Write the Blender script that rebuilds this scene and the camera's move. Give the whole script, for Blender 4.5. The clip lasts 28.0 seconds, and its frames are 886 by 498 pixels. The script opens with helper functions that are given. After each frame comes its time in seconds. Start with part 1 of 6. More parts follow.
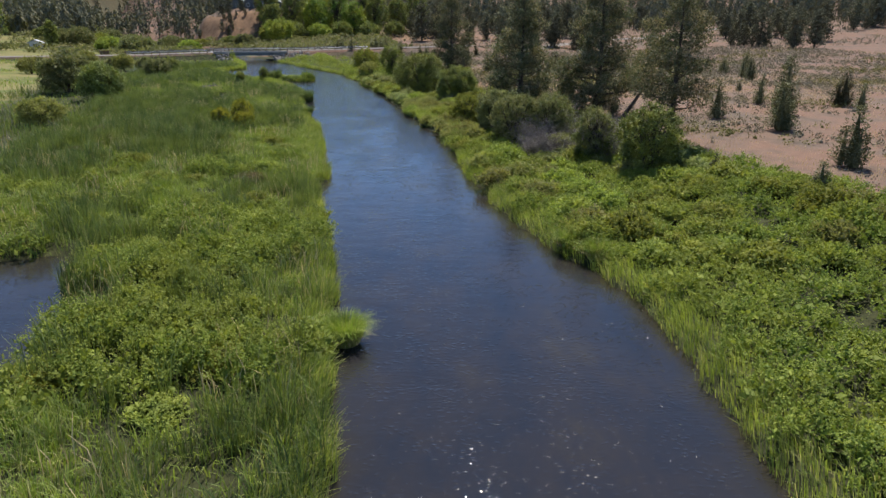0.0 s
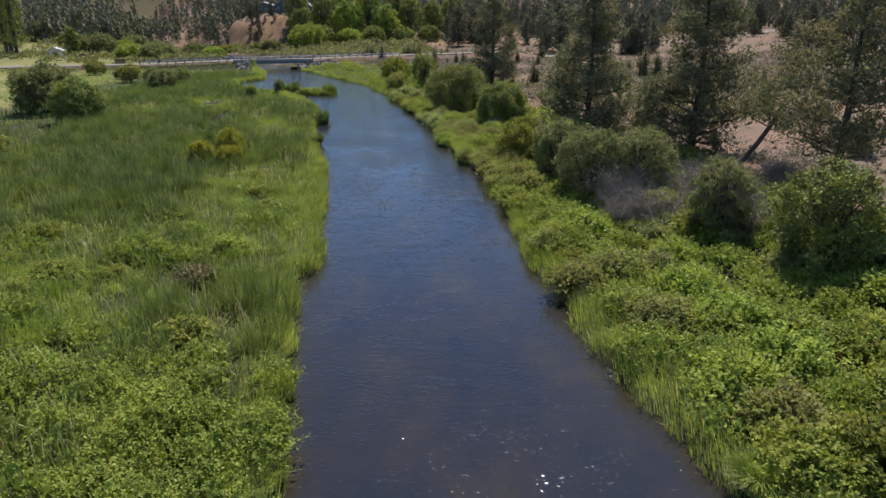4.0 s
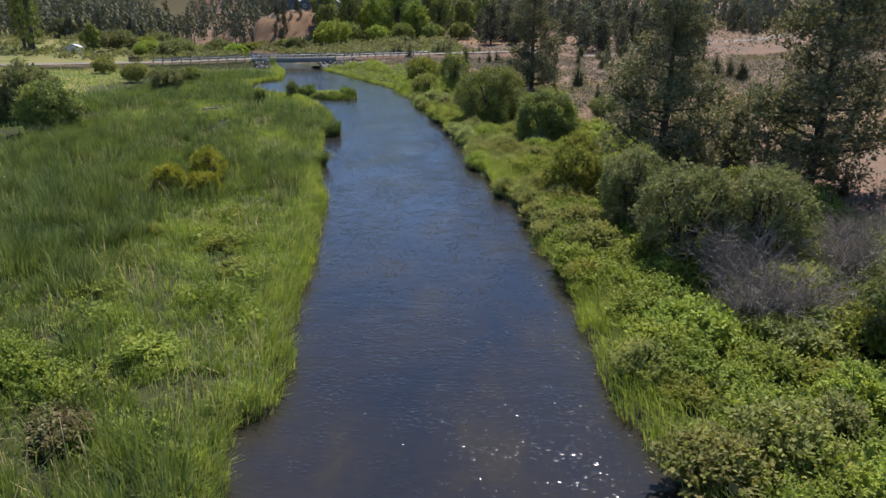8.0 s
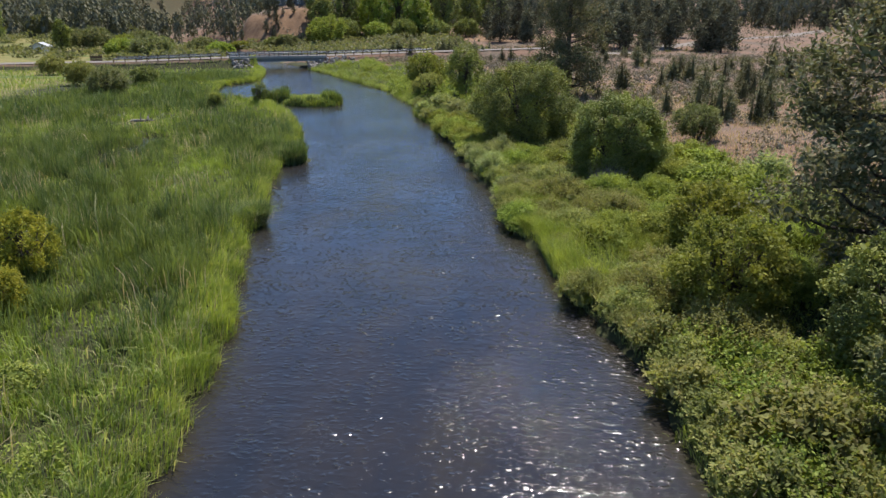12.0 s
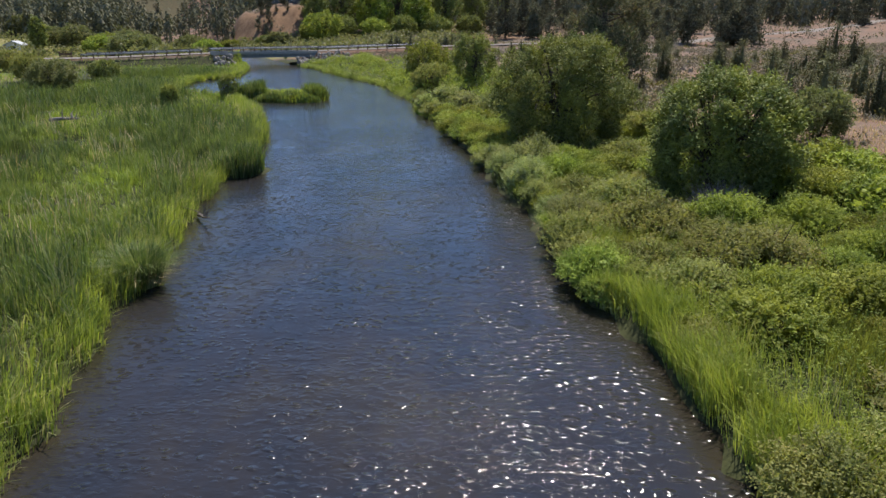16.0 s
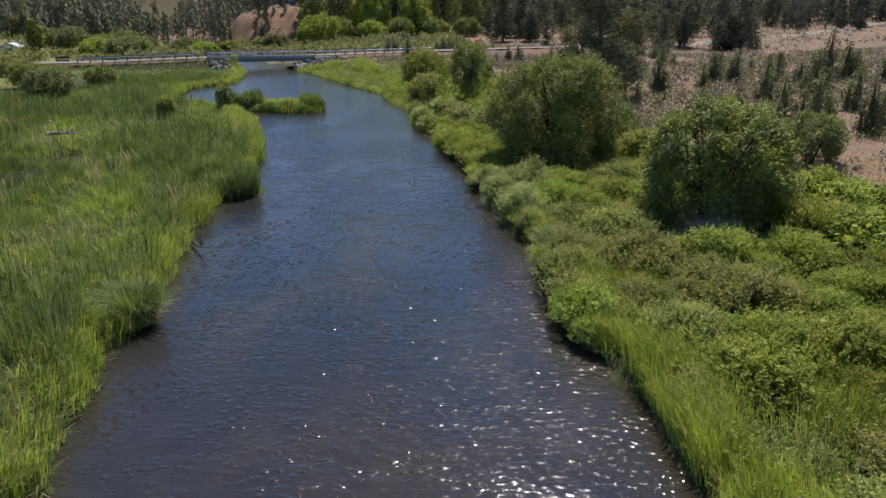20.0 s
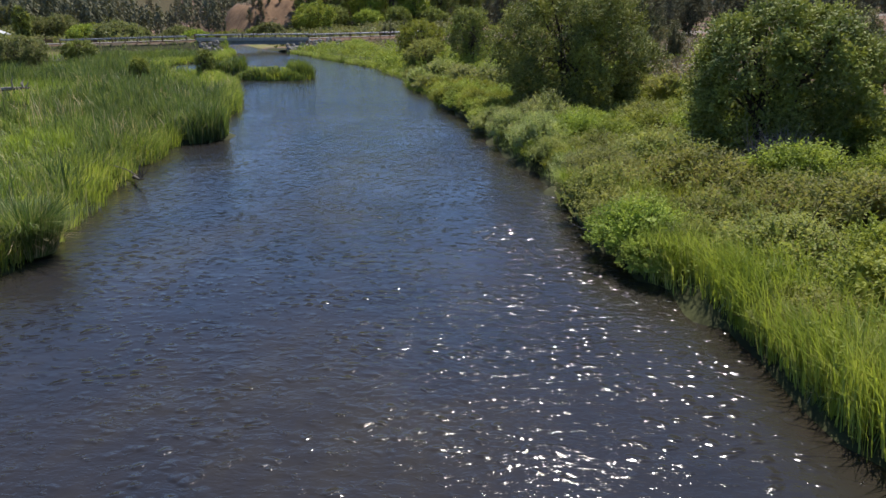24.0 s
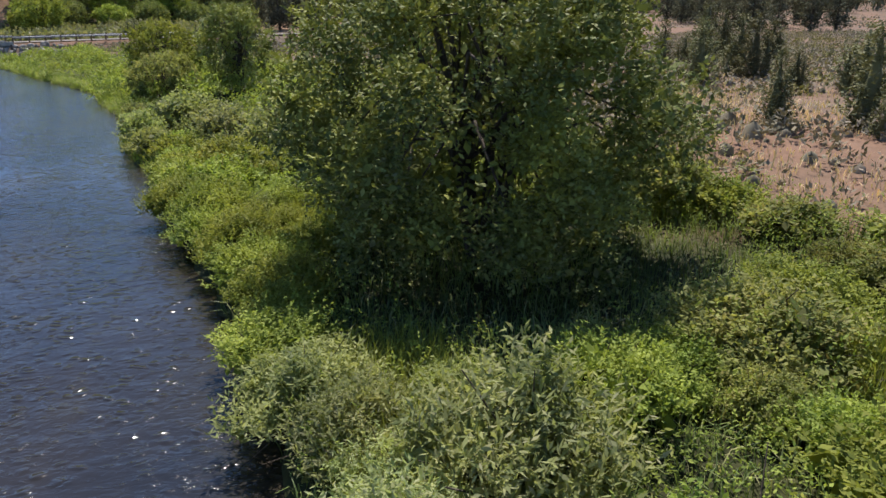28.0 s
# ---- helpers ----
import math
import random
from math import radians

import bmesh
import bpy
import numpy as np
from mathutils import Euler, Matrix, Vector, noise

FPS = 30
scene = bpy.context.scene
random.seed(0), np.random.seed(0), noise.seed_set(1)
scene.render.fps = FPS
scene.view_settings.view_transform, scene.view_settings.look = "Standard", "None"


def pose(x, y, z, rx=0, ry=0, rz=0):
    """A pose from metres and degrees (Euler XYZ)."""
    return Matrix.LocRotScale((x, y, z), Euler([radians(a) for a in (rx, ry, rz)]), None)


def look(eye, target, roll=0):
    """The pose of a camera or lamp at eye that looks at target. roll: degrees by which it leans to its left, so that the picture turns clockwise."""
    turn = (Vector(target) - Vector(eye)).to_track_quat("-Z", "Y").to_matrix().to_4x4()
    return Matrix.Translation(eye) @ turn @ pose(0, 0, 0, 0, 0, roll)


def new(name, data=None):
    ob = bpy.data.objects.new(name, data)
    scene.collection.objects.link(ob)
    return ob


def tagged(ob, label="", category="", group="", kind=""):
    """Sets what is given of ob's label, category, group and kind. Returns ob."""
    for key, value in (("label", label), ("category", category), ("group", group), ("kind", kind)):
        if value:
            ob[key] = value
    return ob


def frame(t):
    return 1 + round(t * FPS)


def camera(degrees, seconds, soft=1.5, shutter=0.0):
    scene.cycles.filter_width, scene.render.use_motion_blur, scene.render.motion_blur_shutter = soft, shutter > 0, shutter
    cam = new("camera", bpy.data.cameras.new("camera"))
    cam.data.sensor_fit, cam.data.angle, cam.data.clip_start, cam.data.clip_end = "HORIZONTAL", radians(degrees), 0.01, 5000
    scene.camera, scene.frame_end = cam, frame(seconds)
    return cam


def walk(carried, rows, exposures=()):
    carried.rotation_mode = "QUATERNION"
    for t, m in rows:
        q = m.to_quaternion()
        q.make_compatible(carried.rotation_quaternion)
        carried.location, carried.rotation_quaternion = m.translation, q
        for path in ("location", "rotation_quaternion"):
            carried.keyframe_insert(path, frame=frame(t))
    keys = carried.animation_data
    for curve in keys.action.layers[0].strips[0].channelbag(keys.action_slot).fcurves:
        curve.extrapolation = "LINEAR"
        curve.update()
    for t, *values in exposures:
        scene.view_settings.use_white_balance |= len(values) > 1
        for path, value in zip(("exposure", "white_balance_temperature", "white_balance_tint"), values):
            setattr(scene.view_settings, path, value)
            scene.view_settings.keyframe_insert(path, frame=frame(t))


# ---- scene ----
cam = camera(66.3, 28.0, soft=1.5, shutter=0.0)
# seconds, place, pitch, lean, heading
PATH = [
    (0.0, 0.00, 0.00, 10.00, -18.41, -0.54, -0.04),
    (0.5, -0.06, 2.35, 9.99, -18.34, -0.29, -0.11),
    (1.0, -0.09, 5.02, 10.13, -18.33, -0.29, -0.08),
    (1.5, -0.13, 7.72, 10.19, -18.33, -0.34, -0.06),
    (2.0, -0.23, 10.02, 10.22, -18.26, -0.30, -0.07),
    (2.5, -0.34, 11.96, 10.27, -18.22, -0.40, 0.33),
    (3.0, -0.46, 13.65, 10.23, -18.14, -0.33, 1.05),
    (3.5, -0.57, 15.12, 10.24, -18.17, -0.25, 2.07),
    (4.0, -0.68, 16.51, 10.24, -18.19, -0.12, 2.83),
    (4.5, -0.74, 17.82, 10.19, -18.19, -0.03, 3.17),
    (6.5, -1.01, 23.29, 10.08, -18.36, -0.15, 5.26),
    (7.0, -1.13, 24.89, 10.06, -18.41, -0.30, 5.33),
    (7.5, -1.29, 26.64, 10.02, -18.37, -0.36, 5.39),
    (8.0, -1.47, 28.50, 10.02, -18.36, -0.30, 5.36),
    (8.5, -1.72, 30.58, 9.96, -18.27, -0.22, 5.33),
    (9.0, -1.94, 32.71, 9.91, -18.22, -0.17, 5.32),
    (9.5, -2.24, 35.05, 9.97, -18.22, -0.14, 5.34),
    (10.0, -2.51, 37.72, 10.01, -18.20, -0.06, 5.44),
    (10.5, -2.80, 40.44, 10.05, -18.22, -0.13, 5.52),
    (11.0, -3.13, 43.21, 9.78, -18.23, -0.24, 5.61),
    (11.5, -3.52, 46.05, 9.03, -18.28, -0.30, 5.63),
    (12.0, -4.00, 48.90, 8.49, -18.29, -0.13, 5.58),
    (12.5, -4.40, 52.18, 8.05, -18.19, 0.07, 5.59),
    (13.0, -4.79, 55.45, 7.07, -18.18, 0.08, 5.62),
    (13.5, -5.22, 58.86, 6.01, -18.12, 0.11, 5.66),
    (14.2, -5.48, 61.15, 5.62, -18.06, 0.12, 5.65),
    (14.8, -5.60, 61.40, 5.70, -18.02, 0.12, 5.65),
    (15.5, -5.65, 61.38, 6.03, -17.98, 0.12, 5.64),
    (16.0, -5.69, 61.35, 6.36, -18.01, 0.16, 5.60),
    (16.5, -5.69, 61.36, 6.75, -18.06, 0.09, 5.62),
    (17.0, -5.66, 61.38, 7.68, -18.14, 0.01, 5.63),
    (17.5, -5.65, 61.54, 9.05, -18.15, 0.01, 5.59),
    (18.0, -5.63, 61.61, 10.01, -18.13, 0.09, 5.56),
    (18.5, -5.62, 61.68, 10.10, -18.05, 0.06, 5.51),
    (19.0, -5.64, 61.68, 9.30, -17.99, 0.21, 5.43),
    (19.5, -5.65, 61.64, 8.09, -17.93, 0.28, 5.36),
    (20.0, -5.60, 61.57, 7.38, -18.10, 0.01, 5.42),
    (20.5, -5.59, 61.62, 7.05, -18.07, 0.03, 5.35),
    (21.0, -5.58, 61.62, 6.12, -18.06, 0.01, 5.33),
    (21.5, -5.57, 61.63, 4.90, -18.01, 0.09, 5.29),
    (22.1, -5.60, 61.78, 4.22, -18.03, 0.09, 5.28),
    (22.8, -5.68, 62.28, 4.14, -18.05, 0.09, 5.26),
    (23.5, -5.80, 63.48, 4.21, -18.07, 0.09, 5.25),
    (24.0, -5.98, 65.30, 4.20, -18.08, 0.05, 5.27),
    (24.5, -6.21, 67.64, 4.24, -18.16, -0.13, 5.35),
    (25.0, -6.54, 70.28, 4.28, -18.19, -0.17, 5.34),
    (25.5, -6.85, 73.42, 4.26, -18.13, 0.01, -3.07),
    (26.0, -7.16, 76.26, 4.36, -18.19, 0.04, -12.15),
    (26.5, -7.39, 79.50, 4.54, -18.26, -0.04, -12.24),
    (27.0, -7.07, 82.30, 4.60, -18.28, -0.06, -12.27),
    (27.5, -6.72, 84.50, 4.65, -18.26, -0.12, -12.36),
    (28.0, -6.42, 86.10, 4.73, -18.30, -0.08, -12.44),
]
walk(cam, [(t, pose(x, y, z, 90 + pitch, lean, yaw)) for t, x, y, z, pitch, lean, yaw in PATH],
     exposures=[(0.0, 0.58), (4.5, 0.6), (8.0, 0.68), (12.5, 0.72), (16.0, 0.63), (20.0, 0.56), (24.0, 0.6), (28.0, 0.76)])

# ---- sky and sun ----
SUN_ELEVATION, SUN_AZIMUTH = 58.0, 11.0
world = bpy.data.worlds.new("sky")
scene.world = world
world.use_nodes = True
wn, wl = world.node_tree.nodes, world.node_tree.links
wn.clear()
w_out, w_bg, w_sky = wn.new("ShaderNodeOutputWorld"), wn.new("ShaderNodeBackground"), wn.new("ShaderNodeTexSky")
w_sky.sky_type, w_sky.sun_disc = "NISHITA", False
w_sky.sun_elevation, w_sky.sun_rotation = radians(SUN_ELEVATION), radians(SUN_AZIMUTH)
w_sky.altitude, w_sky.dust_density, w_sky.ozone_density = 1200.0, 0.0, 5.0
w_sky.air_density = 0.75
w_bg.inputs["Strength"].default_value = 0.118
wl.new(w_sky.outputs["Color"], w_bg.inputs["Color"])
wl.new(w_bg.outputs["Background"], w_out.inputs["Surface"])

sun = new("sun", bpy.data.lights.new("sun", "SUN"))
sun.data.energy, sun.data.angle, sun.data.color = 4.7, radians(0.53), (1.0, 0.935, 0.86)
_e, _a = radians(SUN_ELEVATION), radians(SUN_AZIMUTH)
sun.matrix_world = look((0, 0, 60), (-math.sin(_a) * math.cos(_e), -math.cos(_a) * math.cos(_e), 60 - math.sin(_e)))


# ---- materials ----
def nodes_of(name):
    m = bpy.data.materials.new(name)
    m.use_nodes = True
    n = m.node_tree.nodes
    n.clear()
    return m, n, m.node_tree.links, n.new("ShaderNodeOutputMaterial")


def ramp_of(n, colours, spread=None):
    r = n.new("ShaderNodeValToRGB")
    el = r.color_ramp.elements
    while len(el) < len(colours):
        el.new(0.5)
    for i, c in enumerate(colours):
        el[i].position = spread[i] if spread else i / max(1, len(colours) - 1)
        el[i].color = (*c, 1)
    return r


def noise_of(n, l, scale, detail=4.0, rough=0.55, coords=None, stretch=None):
    t = n.new("ShaderNodeTexNoise")
    t.inputs["Scale"].default_value, t.inputs["Detail"].default_value, t.inputs["Roughness"].default_value = scale, detail, rough
    if coords is not None:
        if stretch:
            mp = n.new("ShaderNodeMapping")
            mp.inputs["Scale"].default_value = stretch
            l.new(coords, mp.inputs["Vector"])
            coords = mp.outputs["Vector"]
        l.new(coords, t.inputs["Vector"])
    return t


def mix_of(n, l, a, b, fac, mode="MIX"):
    m = n.new("ShaderNodeMix")
    m.data_type, m.blend_type = "RGBA", mode
    for sock, v in ((m.inputs[6], a), (m.inputs[7], b), (m.inputs[0], fac)):
        if isinstance(v, (int, float)):
            sock.default_value = v
        elif isinstance(v, tuple):
            sock.default_value = (*v, 1)
        else:
            l.new(v, sock)
    return m.outputs[2]


def foliage(name, colours, patch=None, patch_scale=0.5, translucent=0.35, rough=0.5, sheen=0.2, gain=1.6, clump=1.3, vary=0.04, dark=0.7):
    """Leaf material: every leaf its own shade, drifting over a metre or two, clump shading multiplied in, letting some
    light through.
    """
    m, n, l, out = nodes_of(name)
    geo, obj = n.new("ShaderNodeNewGeometry"), n.new("ShaderNodeObjectInfo")
    tint = (1.06 * gain, gain, 1.04 * gain)
    ramp = ramp_of(n, [tuple(g * v for g, v in zip(tint, k)) for k in colours])
    patch = tuple(g * v for g, v in zip(tint, patch)) if patch else None
    l.new(geo.outputs["Random Per Island"], ramp.inputs["Fac"])
    col = ramp.outputs["Color"]
    big = noise_of(n, l, patch_scale, 3.0, 0.6, geo.outputs["Position"])
    mr = n.new("ShaderNodeMapRange")
    mr.inputs["From Min"].default_value, mr.inputs["From Max"].default_value = 0.42, 0.66
    l.new(big.outputs["Fac"], mr.inputs["Value"])
    if patch:
        col = mix_of(n, l, col, patch, mr.outputs["Result"])
    hsv = n.new("ShaderNodeHueSaturation")
    mh = n.new("ShaderNodeMapRange")
    mh.inputs["To Min"].default_value, mh.inputs["To Max"].default_value = 0.5 - 0.05 * vary, 0.5 + 0.09 * vary
    l.new(obj.outputs["Random"], mh.inputs["Value"])
    l.new(mh.outputs["Result"], hsv.inputs["Hue"])
    mv = n.new("ShaderNodeMapRange")
    mv.inputs["To Min"].default_value, mv.inputs["To Max"].default_value = 1 - vary, 1 + vary
    l.new(obj.outputs["Random"], mv.inputs["Value"])
    l.new(mv.outputs["Result"], hsv.inputs["Value"])
    l.new(col, hsv.inputs["Color"])
    # light and dark clumps painted into the leaf colour, part tone, part shading
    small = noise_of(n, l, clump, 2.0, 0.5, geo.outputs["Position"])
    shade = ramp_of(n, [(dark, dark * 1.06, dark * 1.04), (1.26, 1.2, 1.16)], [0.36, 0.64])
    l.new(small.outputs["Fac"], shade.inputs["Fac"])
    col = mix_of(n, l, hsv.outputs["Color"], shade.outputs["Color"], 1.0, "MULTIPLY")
    p = n.new("ShaderNodeBsdfPrincipled")
    p.inputs["Roughness"].default_value = rough
    p.inputs["Specular IOR Level"].default_value = sheen
    l.new(col, p.inputs["Base Color"])
    t = n.new("ShaderNodeBsdfTranslucent")
    warm = mix_of(n, l, col, (1.0, 1.0, 0.6), 1.0, "MULTIPLY")
    l.new(warm, t.inputs["Color"])
    ms = n.new("ShaderNodeMixShader")
    ms.inputs[0].default_value = translucent
    l.new(p.outputs[0], ms.inputs[1])
    l.new(t.outputs[0], ms.inputs[2])
    l.new(ms.outputs[0], out.inputs["Surface"])
    return m


def solid(name, colours, scale=3.0, fine=40.0, rough=0.85, bump=0.3, metal=0.0, stretch=None, spec=0.3, vary=0.0):
    """Mineral, bark, metal or painted surface with grain at two scales."""
    m, n, l, out = nodes_of(name)
    tc = n.new("ShaderNodeTexCoord")
    a = noise_of(n, l, scale, 5.0, 0.6, tc.outputs["Object"], stretch)
    b = noise_of(n, l, fine, 4.0, 0.6, tc.outputs["Object"], stretch)
    ramp = ramp_of(n, colours, [0.3 + 0.4 * i / max(1, len(colours) - 1) for i in range(len(colours))])
    l.new(a.outputs["Fac"], ramp.inputs["Fac"])
    grain = ramp_of(n, [(0.62, 0.62, 0.62), (1.15, 1.15, 1.15)], [0.3, 0.7])
    l.new(b.outputs["Fac"], grain.inputs["Fac"])
    col = mix_of(n, l, ramp.outputs["Color"], grain.outputs["Color"], 0.8, "MULTIPLY")
    if vary:
        oi, hv = n.new("ShaderNodeObjectInfo"), n.new("ShaderNodeHueSaturation")
        mr = n.new("ShaderNodeMapRange")
        mr.inputs["To Min"].default_value, mr.inputs["To Max"].default_value = 1 - vary, 1 + vary
        l.new(oi.outputs["Random"], mr.inputs["Value"])
        l.new(mr.outputs["Result"], hv.inputs["Value"])
        l.new(col, hv.inputs["Color"])
        col = hv.outputs["Color"]
    p = n.new("ShaderNodeBsdfPrincipled")
    p.inputs["Roughness"].default_value, p.inputs["Metallic"].default_value = rough, metal
    p.inputs["Specular IOR Level"].default_value = spec
    l.new(col, p.inputs["Base Color"])
    bp = n.new("ShaderNodeBump")
    bp.inputs["Strength"].default_value, bp.inputs["Distance"].default_value = bump, 0.03
    l.new(b.outputs["Fac"], bp.inputs["Height"])
    l.new(bp.outputs["Normal"], p.inputs["Normal"])
    l.new(p.outputs[0], out.inputs["Surface"])
    return m


def ground_material():
    """Soil, dry sand, turf, orange bluff and gravel, blended by the ground's own zone attribute."""
    m, n, l, out = nodes_of("ground_soil")
    geo = n.new("ShaderNodeNewGeometry")
    pos = geo.outputs["Position"]
    zone = n.new("ShaderNodeAttribute")
    zone.attribute_name = "zone"
    sep = n.new("ShaderNodeSeparateColor")
    l.new(zone.outputs["Color"], sep.inputs["Color"])
    big, mid, fine = noise_of(n, l, 0.12, 5, 0.6, pos), noise_of(n, l, 1.1, 5, 0.65, pos), noise_of(n, l, 14.0, 4, 0.65, pos)

    def tone(colours, src, spread=None):
        r = ramp_of(n, colours, spread or [0.35, 0.65] if len(colours) == 2 else spread)
        l.new(src.outputs["Fac"], r.inputs["Fac"])
        return r.outputs["Color"]
    mud = tone([(0.025, 0.028, 0.012), (0.055, 0.06, 0.022)], mid)
    sand = mix_of(n, l, tone([(0.185, 0.106, 0.069), (0.24, 0.144, 0.098)], big), tone([(0.145, 0.09, 0.06), (0.222, 0.137, 0.096)], mid), 0.55)
    sage = tone([(0.095, 0.074, 0.055), (0.165, 0.122, 0.090)], mid)
    sand = mix_of(n, l, sand, sage, tone([(0, 0, 0), (1, 1, 1)], big, [0.44, 0.62]))
    lawn = tone([(0.08, 0.12, 0.025), (0.21, 0.18, 0.07), (0.14, 0.17, 0.04)], big, [0.35, 0.55, 0.7])
    bluff = mix_of(n, l, tone([(0.17, 0.095, 0.05), (0.27, 0.16, 0.09)], mid), tone([(0.09, 0.055, 0.035), (0.30, 0.19, 0.11)], noise_of(n, l, 0.35, 6, 0.7, pos, (1, 1, 0.3))), 0.5)
    c = mix_of(n, l, mud, sand, sep.outputs["Red"])
    c = mix_of(n, l, c, lawn, sep.outputs["Green"])
    c = mix_of(n, l, c, bluff, sep.outputs["Blue"])
    grain = ramp_of(n, [(0.7, 0.7, 0.7), (1.15, 1.15, 1.15)], [0.3, 0.7])
    l.new(fine.outputs["Fac"], grain.inputs["Fac"])
    c = mix_of(n, l, c, grain.outputs["Color"], 0.8, "MULTIPLY")
    p = n.new("ShaderNodeBsdfPrincipled")
    p.inputs["Roughness"].default_value, p.inputs["Specular IOR Level"].default_value = 0.92, 0.15
    l.new(c, p.inputs["Base Color"])
    bp = n.new("ShaderNodeBump")
    bp.inputs["Strength"].default_value, bp.inputs["Distance"].default_value = 0.5, 0.08
    l.new(mid.outputs["Fac"], bp.inputs["Height"])
    l.new(bp.outputs["Normal"], p.inputs["Normal"])
    l.new(p.outputs[0], out.inputs["Surface"])
    return m


def water_material():
    m, n, l, out = nodes_of("river_water")
    geo = n.new("ShaderNodeNewGeometry")
    pos = geo.outputs["Position"]
    weed = noise_of(n, l, 0.35, 5, 0.65, pos, (1.0, 0.45, 1.0))
    bed = ramp_of(n, [(0.016, 0.019, 0.027), (0.025, 0.0235, 0.0255), (0.037, 0.032, 0.023)], [0.35, 0.55, 0.72])
    l.new(weed.outputs["Fac"], bed.inputs["Fac"])
    # silt and weed show through the shallows along the banks
    edge = n.new("ShaderNodeAttribute")
    edge.attribute_name = "shallow"
    silt = ramp_of(n, [(0.032, 0.025, 0.015), (0.024, 0.024, 0.014)], [0.4, 0.65])
    l.new(weed.outputs["Fac"], silt.inputs["Fac"])
    bed_colour = mix_of(n, l, bed.outputs["Color"], silt.outputs["Color"], edge.outputs["Fac"])
    p = n.new("ShaderNodeBsdfPrincipled")
    p.inputs["Roughness"].default_value, p.inputs["IOR"].default_value = 0.09, 1.333
    l.new(bed_colour, p.inputs["Base Color"])
    swell = noise_of(n, l, 0.9, 2, 0.5, pos, (0.7, 1.5, 1.0))
    chop = noise_of(n, l, 4.2, 4, 0.6, pos, (0.75, 1.3, 1.0))
    crest = noise_of(n, l, 5.4, 3, 0.6, pos, (0.8, 1.2, 1.0))
    calm = noise_of(n, l, 0.22, 4, 0.6, pos, (1.0, 0.5, 1.0))
    # the riffle: rougher water downstream of the bend
    sep = n.new("ShaderNodeSeparateXYZ")
    l.new(pos, sep.inputs[0])
    riffle = n.new("ShaderNodeMapRange")
    riffle.inputs["From Min"].default_value, riffle.inputs["From Max"].default_value = 38.0, 78.0
    riffle.inputs["To Min"].default_value, riffle.inputs["To Max"].default_value = 0.34, 1.0
    l.new(sep.outputs["Y"], riffle.inputs["Value"])
    cr = n.new("ShaderNodeMapRange")
    cr.inputs["From Min"].default_value, cr.inputs["From Max"].default_value = 0.36, 0.60
    cr.inputs["To Min"].default_value, cr.inputs["To Max"].default_value = 0.35, 1.0
    l.new(calm.outputs["Fac"], cr.inputs["Value"])
    both = n.new("ShaderNodeMath")
    both.operation = "MULTIPLY"
    l.new(cr.outputs["Result"], both.inputs[0])
    l.new(riffle.outputs["Result"], both.inputs[1])
    sharp = n.new("ShaderNodeMapRange")
    sharp.interpolation_type = "SMOOTHSTEP"
    sharp.inputs["From Min"].default_value, sharp.inputs["From Max"].default_value = 0.535, 0.79
    rare = n.new("ShaderNodeMapRange")
    rare.inputs["From Min"].default_value, rare.inputs["From Max"].default_value = 0.34, 1.0
    rare.inputs["To Min"].default_value, rare.inputs["To Max"].default_value = 0.625, 0.53
    l.new(riffle.outputs["Result"], rare.inputs["Value"])
    l.new(rare.outputs["Result"], sharp.inputs["From Min"])
    l.new(crest.outputs["Fac"], sharp.inputs["Value"])
    lively = n.new("ShaderNodeMapRange")
    lively.inputs["From Min"].default_value, lively.inputs["From Max"].default_value = 0.1, 1.0
    lively.inputs["To Min"].default_value, lively.inputs["To Max"].default_value = 0.30, 0.66
    l.new(both.outputs[0], lively.inputs["Value"])
    # small round wavelets in drifting patches, steep enough to catch the sun
    warp = noise_of(n, l, 1.7, 2, 0.5, pos)
    bent = mix_of(n, l, pos, warp.outputs["Color"], 0.35, "ADD")
    vm = n.new("ShaderNodeMapping")
    vm.inputs["Scale"].default_value = (0.8, 1.15, 1.0)
    l.new(bent, vm.inputs["Vector"])
    cells = n.new("ShaderNodeTexVoronoi")
    cells.voronoi_dimensions = "2D"
    cells.inputs["Scale"].default_value = 4.3
    l.new(vm.outputs["Vector"], cells.inputs["Vector"])
    wavelet = n.new("ShaderNodeMapRange")
    wavelet.interpolation_type = "SMOOTHSTEP"
    wavelet.inputs["From Min"].default_value, wavelet.inputs["From Max"].default_value = 0.0, 0.40
    wavelet.inputs["To Min"].default_value, wavelet.inputs["To Max"].default_value = 1.0, 0.0
    l.new(cells.outputs["Distance"], wavelet.inputs["Value"])
    flock = noise_of(n, l, 0.9, 3, 0.65, pos, (0.8, 1.2, 1.0))
    gate = n.new("ShaderNodeMapRange")
    gate.inputs["From Min"].default_value, gate.inputs["From Max"].default_value = 0.42, 0.58
    l.new(flock.outputs["Fac"], gate.inputs["Value"])
    spark = n.new("ShaderNodeMath")
    spark.operation = "MULTIPLY"
    l.new(gate.outputs["Result"], spark.inputs[0])
    fresh = n.new("ShaderNodeMapRange")
    fresh.inputs["From Min"].default_value, fresh.inputs["From Max"].default_value = 0.34, 1.0
    fresh.inputs["To Min"].default_value, fresh.inputs["To Max"].default_value = 0.34, 1.0
    l.new(riffle.outputs["Result"], fresh.inputs["Value"])
    l.new(fresh.outputs["Result"], spark.inputs[1])
    last = None
